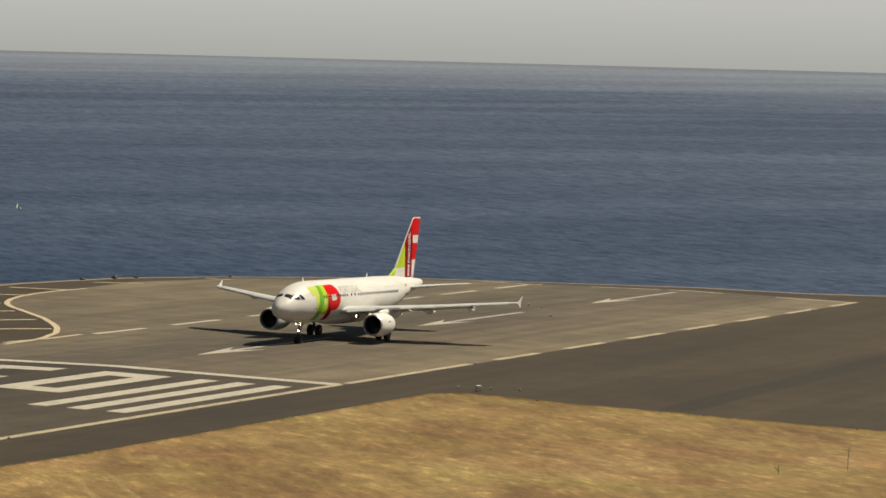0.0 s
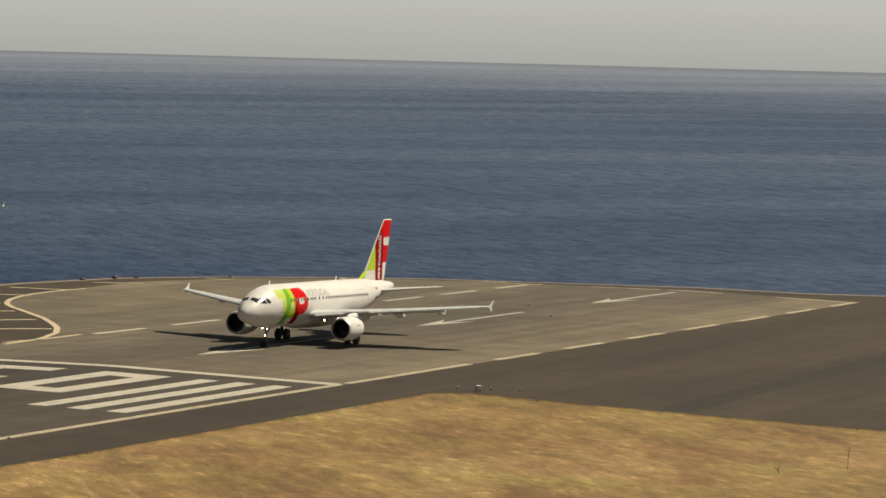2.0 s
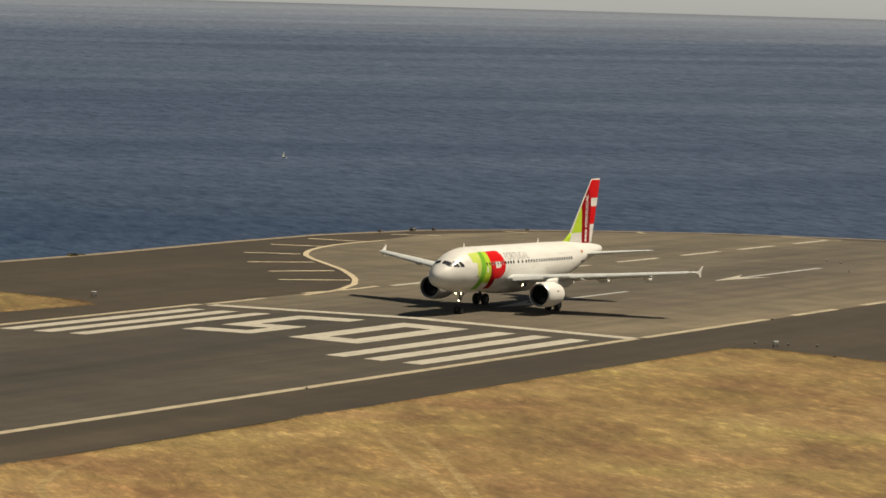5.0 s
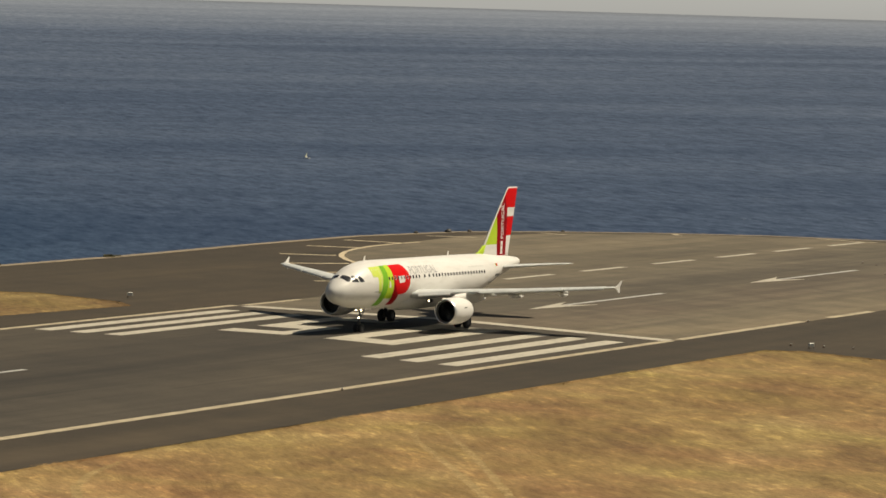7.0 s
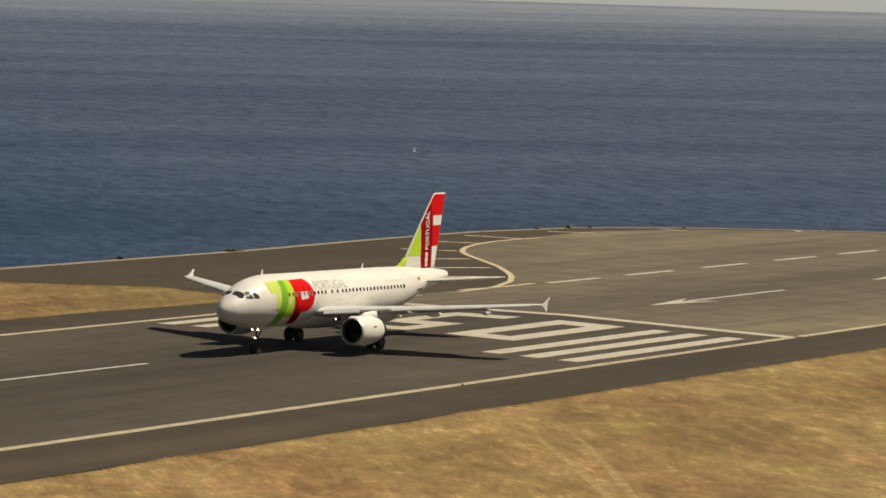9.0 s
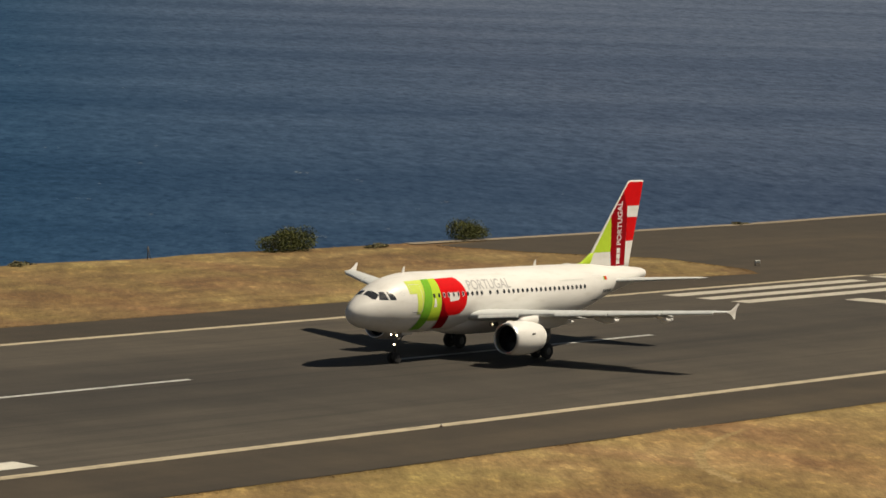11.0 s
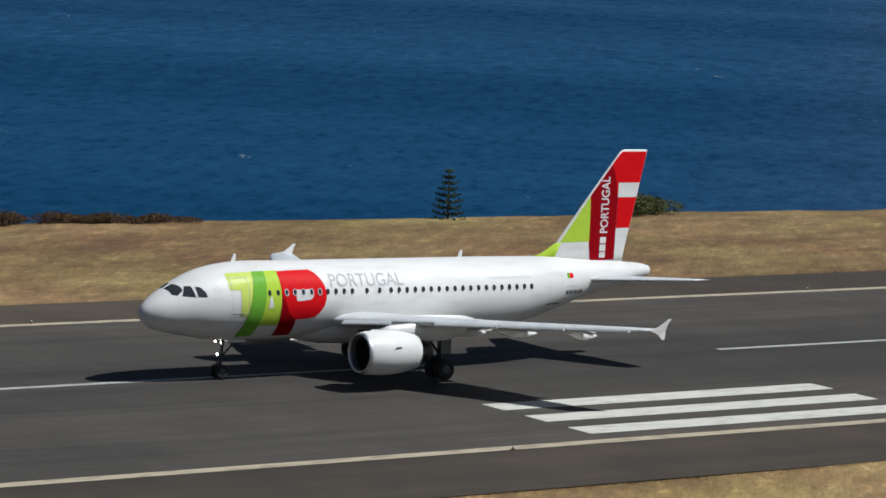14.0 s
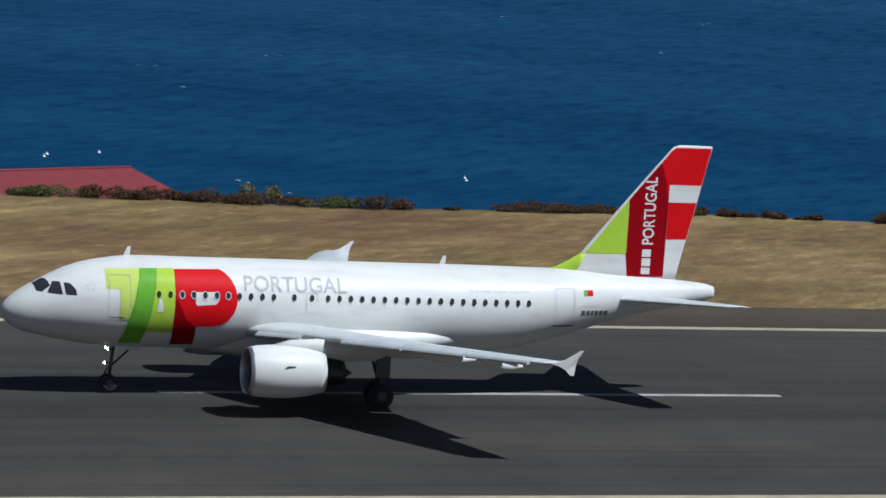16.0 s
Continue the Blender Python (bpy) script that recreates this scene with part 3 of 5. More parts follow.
def wrapped(bm, place, step=0.14):
    """Cut a flat drawing in the x-z plane into small pieces and lay it on a surface."""
    bmesh.ops.triangulate(bm, faces=bm.faces[:])
    for axis, no in ((0, (1, 0, 0)), (2, (0, 0, 1))):
        lo, hi = min(v.co[axis] for v in bm.verts), max(v.co[axis] for v in bm.verts)
        k = math.ceil(lo / step)
        while k * step < hi:
            co = [0, 0, 0]
            co[axis] = k * step
            cut(bm, co, no)
            k += 1
    bmesh.ops.remove_doubles(bm, verts=bm.verts[:], dist=0.0004)
    for v in bm.verts:
        v.co = place(v.co.x, v.co.z)
    bmesh.ops.recalc_face_normals(bm, faces=bm.faces[:])
    return bm


def decal(name, points, mat, label="", side=-1, lift=0.010):
    bm = wrapped(polygon(points), lambda x, z: on_hull(x, z, side, lift), 0.08)
    for f in bm.faces:
        f.normal_update()
        if f.normal.y * side < 0:
            f.normal_flip()
    return part(name, bm, mat, fuselage, label, False)


def lettering(words, size, bold=0.0):
    cu = bpy.data.curves.new("letters", "FONT")
    cu.body, cu.size, cu.offset = words, size, bold
    ob = new("letters", cu)
    me = ob.evaluated_get(bpy.context.evaluated_depsgraph_get()).to_mesh()
    bm = bmesh.new()
    bm.from_mesh(me)
    bpy.data.objects.remove(ob)
    width = max(v.co.x for v in bm.verts)
    return width, bm


def write(words, size, mat, name, fit_width, put, place, parent, label, bold=0.0):
    width, bm = lettering(words, size, bold)
    for v in bm.verts:
        x, z = put(v.co.x / width * fit_width, v.co.y)
        v.co = (x, 0, z)
    wrapped(bm, place, 0.2)
    return part(name, bm, mat, parent, label)


ROUND = [(9.35, 5.845), (9.62, 5.70), (9.86, 5.45), (10.03, 5.12), (10.12, 4.75), (10.10, 4.35), (9.98, 3.98), (9.76, 3.66), (9.45, 3.44), (9.1, 3.36)]
for s in (-1, 1):
    decal("livery_band", [(4.13, 4.92), (4.13, 5.72), (5.69, 5.80), (5.55, 5.1), (5.50, 4.92)], "pale_lime", "pale lime top bar of the painted band", s, 0.012)
    decal("livery_band", [(4.78, 3.56), (4.76, 4.915), (5.49, 4.915), (5.46, 4.46), (5.42, 3.80), (5.30, 3.56)], "pale_lime", "pale lime stem of the painted band", s, 0.012)
    decal("livery_band", [(5.70, 5.80), (6.47, 5.82), (6.36, 5.1), (6.26, 4.48), (6.12, 3.6), (5.90, 2.43), (4.92, 2.40), (5.22, 3.1), (5.43, 3.75), (5.49, 4.46), (5.56, 5.1)], "green", "leaf green painted band", s, 0.026)
    decal("livery_band", [(6.48, 5.82), (7.25, 5.84), (7.24, 4.13), (7.24, 3.01), (6.03, 3.03), (6.13, 3.6), (6.27, 4.48), (6.37, 5.1)], "lime", "lime painted band", s, 0.018)
    decal("livery_notch", [(6.42, 3.98), (6.74, 3.99), (6.64, 4.56), (6.52, 4.56)], "aircraft", "white notch in the lime band", s, 0.032)
    decal("livery_band", [(7.26, 5.80)] + ROUND + [(8.29, 3.31), (7.25, 3.30)], "red", "red painted band with a rounded end", s, 0.020)
    decal("livery_band", [(7.25, 4.75), (7.34, 4.55), (7.50, 4.1), (7.8, 3.65), (8.29, 3.29), (8.34, 2.43), (7.28, 2.40), (7.24, 3.47)], "dark_red", "dark red painted band", s, 0.030)
    decal("livery_notch", [(8.18, 4.88), (9.20, 4.90), (9.28, 4.78), (9.26, 4.52), (9.10, 4.36), (8.28, 4.29), (8.18, 4.36)], "aircraft", "white notch in the red band", s, 0.034)
write("PORTUGAL", 0.9, "letter_grey", "lettering", 4.85, lambda x, z: (10.38 + x, 5.0 + z), lambda x, z: on_hull(x, z, -1, 0.012), fuselage, "thin grey capital letters", 0.009)
for k in range(11):
    decal("web_line", [(21.1 + 0.275 * k, 5.20), (21.32 + 0.275 * k, 5.20), (21.32 + 0.275 * k, 5.31), (21.1 + 0.275 * k, 5.31)], "pale_letter", "faint grey bar of small lettering")
for x0, w in ((26.74, 0.2), (27.0, 0.2), (27.26, 0.13), (27.45, 0.19), (27.70, 0.19), (27.95, 0.21)):
    decal("tail_mark", [(x0, 4.20), (x0 + w, 4.20), (x0 + w, 4.43), (x0, 4.43)], "letter_dark", "dark bar of the tail marking")
decal("tail_mark", [(26.75, 4.62), (27.7, 4.62), (27.7, 4.67), (26.75, 4.67)], "pale_letter", "faint grey bar of small lettering")
decal("flag_mark", [(26.84, 5.11), (27.02, 5.11), (27.02, 5.37), (26.84, 5.37)], "green", "green field of a small flag")
decal("flag_mark", [(27.02, 5.11), (27.31, 5.11), (27.31, 5.37), (27.02, 5.37)], "red", "red field of a small flag")
for k in range(5):
    a, c, d = 2 * math.pi * k / 5 + 0.3, 3.47, 4.96
    decal("emblem", [(c + 0.10 * math.cos(a), d + 0.08 * math.sin(a)), (c + 0.22 * math.cos(a - 0.35), d + 0.17 * math.sin(a - 0.35)), (c + 0.22 * math.cos(a + 0.35), d + 0.17 * math.sin(a + 0.35))], "line_grey", "small grey emblem piece")


def outline(name, x0, x1, z0, z1, side, w=0.019):
    for pts in ([(x0, z0), (x1, z0), (x1, z0 + w), (x0, z0 + w)], [(x0, z1 - w), (x1, z1 - w), (x1, z1), (x0, z1)],
                [(x0, z0 + w), (x0 + w, z0 + w), (x0 + w, z1 - w), (x0, z1 - w)], [(x1 - w, z0 + w), (x1, z0 + w), (x1, z1 - w), (x1 - w, z1 - w)]):
        decal(name, pts, "line_grey", "grey seam of a cabin door", side, 0.036)


for s in (-1, 1):
    outline("door_seam", 4.27, 5.24, 3.70, 5.52, s)
    outline("door_seam", 25.40, 26.37, 3.74, 5.45, s)
    outline("door_seam", 13.33, 13.87, 4.10, 5.00, s, 0.022)
    decal("door_sill", [(25.30, 3.66), (26.45, 3.66), (26.45, 3.73), (25.30, 3.73)], "letter_dark", "dark sill under the rear door", s, 0.026)
    decal("door_sill", [(4.25, 3.66), (5.0, 3.66), (5.0, 3.70), (4.25, 3.70)], "letter_dark", "dark sill under the front door", s, 0.026)

# cabin windows
ov = bmesh.new()
rim_pts = [(0.098 * math.cos(a), 0.150 * math.sin(a)) for a in (2 * math.pi * k / 14 for k in range(14))]
front = [ov.verts.new((x, -0.012, z)) for x, z in rim_pts]
back = [ov.verts.new((x * 1.05, 0.03, z * 1.05)) for x, z in rim_pts]
ov.faces.new(front)
for k in range(14):
    ov.faces.new((front[k], back[k], back[(k + 1) % 14], front[(k + 1) % 14]))
bmesh.ops.recalc_face_normals(ov, faces=ov.faces[:])
pane_mesh = bpy.data.meshes.new("cabin_window")
ov.to_mesh(pane_mesh)
ov.free()
pane_mesh.materials.append(MAT["glass"])
rg = bmesh.new()
outer = [rg.verts.new((x * 1.45, -0.008, z * 1.32)) for x, z in rim_pts]
inner = [rg.verts.new((x * 1.05, -0.008, z * 1.05)) for x, z in rim_pts]
for k in range(14):
    rg.faces.new((outer[k], outer[(k + 1) % 14], inner[(k + 1) % 14], inner[k]))
ring_mesh = bpy.data.meshes.new("window_ring")
rg.to_mesh(ring_mesh)
rg.free()
ring_mesh.materials.append(MAT["ring"])
for s in (-1, 1):
    for x in [6.49 + 0.5313 * k for k in range(11)] + [12.76, 13.59] + [14.35 + 0.5372 * k for k in range(19)]:
        px, py, pz = on_hull(x, 4.755, s, 0.034)
        zc, hy, hz = hull(x)
        lean = math.degrees(math.asin((4.755 - zc) / hz))
        m = Matrix.Translation((px, py, pz)) @ pose(0, 0, 0, 0, 0, 180 if s > 0 else 0) @ pose(0, 0, 0, -lean, 0, 0)
        w = new("cabin_window", pane_mesh)
        w.parent, w.matrix_basis = fuselage, m
        if 7.3 < x < 10.0:
            r = new("window_ring", ring_mesh)
            r.parent, r.matrix_basis = fuselage, Matrix.Translation((0, s * 0.012, 0)) @ m


def round_decal(name, points, mat, side, label="", lift=0.012):
    """points: x and the angle from the top, in degrees."""
    def place(x, ang):
        zc, hy, hz = hull(x)
        a = radians(ang * 100)
        return (x, side * (hy + lift) * math.sin(a), zc + (hz + lift) * math.cos(a))
    bm = wrapped(polygon([(x, a / 100) for x, a in points]), place, 0.05)
    bmesh.ops.recalc_face_normals(bm, faces=bm.faces[:])
    return part(name, bm, mat, fuselage, label)


for s in (-1, 1):
    round_decal("windscreen", [(1.07, 5), (1.52, 5), (1.68, 27), (1.74, 42), (1.38, 50), (1.16, 42)], "glass", s, "dark cockpit windscreen pane")
    decal("windscreen", [(1.60, 4.58), (1.86, 5.06), (2.16, 5.08), (2.26, 4.56)], "glass", "dark cockpit side window", s, 0.014)
    decal("windscreen", [(2.38, 4.57), (2.32, 5.06), (2.58, 5.05), (2.82, 4.80), (2.86, 4.56)], "glass", "dark cockpit side window", s, 0.014)

# belly fairing
BELLY = [(9.0, 2.55, 0.5, 0.42), (10.0, 2.60, 1.18, 0.72), (11.0, 2.64, 1.62, 0.88), (12.2, 2.72, 1.98, 1.0), (14, 2.78, 2.14, 1.08), (17, 2.8, 2.12, 1.05), (19.2, 2.9, 1.95, 0.9), (20.8, 3.05, 1.55, 0.62), (21.8, 3.1, 0.9, 0.3)]
part("belly_fairing", loft([oval_ring(x, z, hy, hz, 40) for x, z, hy, hz in BELLY]), "aircraft", plane, "white fairing under the fuselage")


def section(y, lead, chord, z, thick, n=14, twist=0.0, upright=False):
    """A wing section: points round an aerofoil."""
    pts = []
    for k in range(2 * n):
        a = math.pi * k / n
        u = 0.5 * (1 + math.cos(a))
        t = 5 * thick * (0.2969 * math.sqrt(u) - 0.126 * u - 0.3516 * u**2 + 0.2843 * u**3 - 0.1036 * u**4)
        h = (t if k < n else -t) + (0.0 if upright else 0.018 * (1 - (2 * u - 1) ** 2))
        x, w = lead + u * chord, z + h * chord - (u - 0.3) * chord * twist
        pts.append((x, y + w - z, z) if upright else (x, y, w))
    return pts


def wing(s):
    secs = [(y, lead - 0.3, c, z, th, tw) for y, lead, c, z, th, tw in ((1.3, 10.6, 7.0, 3.02, 0.13, 0.05), (2.0, 11.2, 6.3, 3.10, 0.135, 0.05), (4.2, 12.45, 5.05, 3.33, 0.125, 0.04), (6.4, 13.7, 4.0, 3.56, 0.115, 0.03), (9.5, 15.45, 3.2, 3.80, 0.11, 0.02), (13.2, 17.55, 2.4, 4.12, 0.105, 0.01), (16.75, 19.6, 1.55, 4.42, 0.10, 0.0), (16.9, 19.8, 1.3, 4.43, 0.05, 0.0))]
    w = part("wing", loft([section(s * y, lead, c, z, th, twist=tw) for y, lead, c, z, th, tw in secs]), "wing_grey", plane, "light grey swept wing")
    # leading edge slats
    for y0, y1 in ((2.3, 4.7), (6.9, 10.0), (10.1, 13.2), (13.3, 16.3)):
        def at(y):
            yy = [q[0] for q in secs]
            return [float(np.interp(y, yy, [q[i] for q in secs])) for i in (1, 2, 3)]
        rings = []
        for y in (y0, y1):
            lead, c, z = at(y)
            d = 0.16 * c
            prof = [(lead - 0.13, z - 0.12), (lead - 0.16, z - 0.05), (lead - 0.09, z + 0.04), (lead + 0.08, z + 0.07 + 0.02 * c), (lead + d, z + 0.058 * c + 0.05), (lead + d * 0.8, z + 0.045 * c + 0.03), (lead + 0.05, z + 0.02), (lead - 0.06, z - 0.12)]
            rings.append([(x, s * y, zz) for x, zz in prof])
        part("slat", loft(rings), "wing_grey", w, "lowered leading edge slat", False)
    # flaps
    for y0, y1 in ((2.1, 6.2), (6.5, 12.4)):
        rings = []
        for y in (y0, y1):
            lead, c, z = at(y)
            te, f = lead + c, 0.19 * c + 0.25
            rings.append([(te - 0.25, s * y, z - 0.04 * c + 0.05), (te + 0.1, s * y, z - 0.05 * c + 0.03), (te + f * 0.9, s * y, z - 0.05 * c - 0.22), (te + f * 0.88, s * y, z - 0.05 * c - 0.25), (te + 0.05, s * y, z - 0.05 * c - 0.14), (te - 0.25, s * y, z - 0.04 * c - 0.08)])
        part("flap", loft(rings), "wing_grey", w, "slightly lowered trailing edge flap", False)
    for y, ln in ((4.9, 3.3), (8.2, 2.95), (12.2, 2.0)):
        lead, c, z = at(y)
        x0 = lead + c * 0.58
        rings = [oval_ring(x0 + ln * u, z - 0.06 * c - 0.10 - 0.30 * math.sin(math.pi * min(1, u * 0.8)) * 0.6 - 0.16 * u, 0.03 + 0.14 * math.sin(math.pi * min(1.0, 0.04 + u * 0.93)), 0.04 + 0.17 * math.sin(math.pi * min(1.0, 0.04 + u * 0.93)), 16, s * y) for u in (0, 0.1, 0.25, 0.45, 0.65, 0.82, 0.94, 1.0)]
        part("flap_fairing", loft(rings), "aircraft", w, "white flap track fairing")
    prof = [(19.75, 4.42), (20.35, 4.58), (20.72, 4.80), (20.98, 4.99), (21.14, 5.0), (20.96, 4.72), (20.86, 4.42), (20.82, 4.12), (20.78, 3.93), (20.62, 3.93), (20.40, 4.16), (20.1, 4.32)]
    rings = [[(x, s * (16.9 + d + 0.16 * (z - 4.42) * (1 if z > 4.42 else -0.4)), z) for x, z in prof] for d in (-0.035, 0.035)]
    part("wingtip_fence", loft(rings), "aircraft", w, "white upright wingtip fence", False)
    return w


for s in (-1, 1):
    wing(s)


def tailplane(s):
    secs = [(0.5, 28.3, 4.0, 4.86, 0.10), (1.2, 28.75, 3.65, 4.93, 0.10), (5.9, 31.75, 1.55, 5.42, 0.09), (6.2, 32.1, 1.15, 5.45, 0.06)]
    t = part("tailplane", loft([section(s * y, lead, c, z, th) for y, lead, c, z, th in secs]), "wing_grey", plane, "light grey horizontal tail")
    e0, e1 = (1.6, 31.85, 4.97), (5.6, 32.98, 5.39)
    rings = [[(x - 0.03, s * y, z + 0.055), (x + 0.02, s * y, z + 0.05), (x + 0.02, s * y, z - 0.03), (x - 0.03, s * y, z - 0.02)] for y, x, z in (e0, e1)]
    part("hinge_line", loft(rings), "line_grey", t, "dark elevator hinge line", False)


for s in (-1, 1):
    tailplane(s)

# fin
FIN = [(5.6, 26.3, 5.55), (6.3, 26.75, 5.22), (7.0, 27.06, 5.06), (9.57, 29.17, 3.55), (11.9, 31.12, 2.10), (12.1, 31.32, 1.95), (12.18, 31.6, 1.6)]


def fin_at(z):
    zz = [f[0] for f in FIN]
    return float(np.interp(z, zz, [f[1] for f in FIN])), float(np.interp(z, zz, [f[2] for f in FIN]))


fin = part("fin", loft([section(0, lead, c, z, 0.085 if z < 12.05 else 0.06, upright=True) for z, lead, c in FIN]), "aircraft", plane, "tall white fin")


def on_fin(x, z, side, lift=0.008):
    lead, c = fin_at(z)
    u = min(1.0, max(0.0, (x - lead) / c))
    t = 5 * 0.085 * (0.2969 * math.sqrt(u) - 0.126 * u - 0.3516 * u**2 + 0.2843 * u**3 - 0.1036 * u**4) * c
    return (x, side * (t + lift), z)


dorsal = [[(x, s * w, z) for s, z in ((-1, 5.6), (-1, zt - 0.05), (0, zt), (1, zt - 0.05), (1, 5.6))] for x, zt, w in ((25.4, 6.19, 0.03), (25.9, 6.30, 0.06), (26.4, 6.56, 0.09), (26.95, 6.90, 0.12), (27.3, 7.0, 0.13))]
part("dorsal_fillet", loft(dorsal), "lime", plane, "lime fillet before the fin")
for s in (-1, 1):
    def fin_paint(points, mat, label, lift=0.008, s=s):
        bm = wrapped(polygon(points), lambda x, z: on_fin(x, z, s, lift), 0.2)
        part("fin_panel", bm, mat, fin, label, False)
    fin_paint([(27.20, 6.95), (29.24, 9.52), (29.24, 6.98)], "lime", "lime painted panel")
    fin_paint([(29.25, 9.53), (30.76, 11.35), (31.05, 10.36), (31.21, 9.45), (31.22, 5.93), (29.36, 5.90), (29.21, 6.98)], "dark_red", "dark red painted panel")
    fin_paint([(30.77, 11.36), (31.22, 11.9), (31.42, 12.06), (33.22, 12.06), (33.19, 11.85), (32.88, 10.40), (32.68, 9.49), (32.27, 7.73), (31.23, 7.71), (31.22, 9.45), (31.06, 10.37)], "red", "red painted panel")
    fin_paint([(31.20, 9.47), (32.66, 9.47), (32.84, 10.30), (31.20, 10.30)], "aircraft", "white square in the red panel", 0.016)
    if s < 0:
        fin_paint([(30.05, 6.05), (30.50, 6.05), (30.50, 7.22), (30.05, 7.22)], "aircraft", "white bar on the dark red panel", 0.016)
        for z0 in (6.36, 6.40, 6.80, 6.84):
            fin_paint([(30.05, z0), (30.50, z0), (30.50, z0 + 0.03), (30.05, z0 + 0.03)], "dark_red", "dark red gap in the white bar", 0.02)
        write("PORTUGAL", 0.80, "aircraft", "fin_lettering", 3.22, lambda x, z: (30.56 - z, 7.42 + x), lambda x, z: on_fin(x, z, -1, 0.016), fin, "white capital letters", 0.012)


def revolve(profile, x_off, y, z, n=40):
    return loft([oval_ring(x + x_off, z, r, r, n, y) for x, r in profile], False)


AFT = 0.2


def engine(s):
    y, z = s * 5.75, 2.02
    e = part("engine", revolve([(9.62, 1.065), (9.9, 1.13), (10.6, 1.175), (11.4, 1.17), (12.1, 1.10), (12.6, 1.0), (12.95, 0.92), (12.94, 0.88), (12.6, 0.85), (12.2, 0.83)], AFT, y, z), "aircraft", plane, "white engine nacelle")
    part("intake_lip", revolve([(9.9, 0.90), (9.6, 0.905), (9.48, 0.94), (9.44, 0.99), (9.48, 1.035), (9.62, 1.066)], AFT, y, z), "bright_metal", e, "polished metal intake lip")
    part("intake_duct", revolve([(9.9, 0.90), (10.2, 0.875), (10.5, 0.87)], AFT, y, z), "fan", e, "dark intake duct")
    bm = bmesh.new()
    for k in range(24):
        a, b = 2 * math.pi * k / 24, 2 * math.pi * (k + 0.75) / 24
        v = [bm.verts.new((10.42 + AFT + dx, y + r * math.sin(t), z + r * math.cos(t))) for r, t, dx in ((0.25, a, 0), (0.87, a + 0.1, 0), (0.87, b + 0.12, 0.1), (0.25, b, 0.06))]
        bm.faces.new(v)
    bmesh.ops.create_circle(bm, cap_ends=True, segments=32, radius=0.88, matrix=Matrix.Translation((10.55 + AFT, y, z)) @ Matrix.Rotation(radians(90), 4, "Y"))
    part("fan", bm, "fan", e, "dark fan blades", False)
    part("spinner", revolve([(9.98, 0.01), (10.1, 0.1), (10.3, 0.2), (10.45, 0.26)], AFT, y, z, 24), "fan", e, "dark spinner cone")
    part("core_cowl", revolve([(12.1, 0.80), (12.4, 0.72), (13.0, 0.66), (13.6, 0.56), (13.9, 0.50), (13.85, 0.46), (13.4, 0.43)], AFT, y, z), "dark_metal", e, "heat-stained metal core cowl")
    part("exhaust_plug", revolve([(13.3, 0.38), (13.8, 0.30), (14.1, 0.16), (14.3, 0.02)], AFT, y, z, 24), "dark_metal", e, "dark exhaust plug")
    rings = []
    for x, w, zb, zt in ((10.9, 0.06, 2.9, 3.24), (11.6, 0.2, 2.9, 3.42), (12.9, 0.24, 2.8, 3.5), (14.2, 0.24, 2.55, 3.45), (15.4, 0.2, 2.6, 3.35), (16.6, 0.06, 3.0, 3.3)):
        rings.append([(x, y - w, zb), (x, y + w, zb), (x, y + w * 0.7, zt), (x, y - w * 0.7, zt)])
    part("pylon", loft(rings), "aircraft", e, "white engine pylon")
    inb = -s
    rings = [[(x, y + inb * r0 * 0.72, z + r0 * 0.70), (x, y + inb * (r0 + h) * 0.72, z + (r0 + h) * 0.72), (x, y + inb * (r0 + h) * 0.72 + 0.03, z + (r0 + h) * 0.72), (x, y + inb * r0 * 0.72 + 0.04, z + r0 * 0.70)] for x, r0, h in ((10.5, 1.16, 0.01), (11.2, 1.16, 0.3), (11.7, 1.14, 0.32))]
    part("strake", loft(rings), "aircraft", e, "small white nacelle strake", False)
    bm = bmesh.new()
    bm.faces.new([bm.verts.new((x + AFT, y + s * 1.188 * math.cos(a), z + 1.188 * math.sin(a))) for x, a in ((10.88, 0.24), (11.38, 0.30), (11.42, 0.36), (11.05, 0.36))])
    part("vent", bm, "dark_metal", e, "dark cooling vent", False)


for s in (-1, 1):
    engine(s)


def wheel(x, y, z, r, w, parent, hub_r):
    prof = [(-w / 2, hub_r), (-w / 2, r * 0.86), (-w * 0.36, r * 0.97), (0, r), (w * 0.36, r * 0.97), (w / 2, r * 0.86), (w / 2, hub_r)]
    n = 28
    tyre = loft([[(x + rr * math.sin(a), y + o, z + rr * math.cos(a)) for a in (2 * math.pi * k / n for k in range(n))] for o, rr in prof], False)
    t = part("tyre", tyre, "rubber", parent, "black rubber tyre")
    hub = loft([[(x + rr * math.sin(a), y + o, z + rr * math.cos(a)) for a in (2 * math.pi * k / 20 for k in range(20))] for o, rr in ((-w * 0.42, hub_r * 0.35), (-w * 0.46, hub_r), (w * 0.46, hub_r), (w * 0.42, hub_r * 0.35))])
    part("hub", hub, "hub", parent, "grey wheel hub")
    return t


def rod(a, b, r, n=14):
    bm = bmesh.new()
    d = Vector(b) - Vector(a)
    m = Matrix.Translation((Vector(a) + Vector(b)) / 2) @ d.to_track_quat("Z", "Y").to_matrix().to_4x4()
    bmesh.ops.create_cone(bm, cap_ends=True, segments=n, radius1=r, radius2=r, depth=d.length, matrix=m)
    return bm


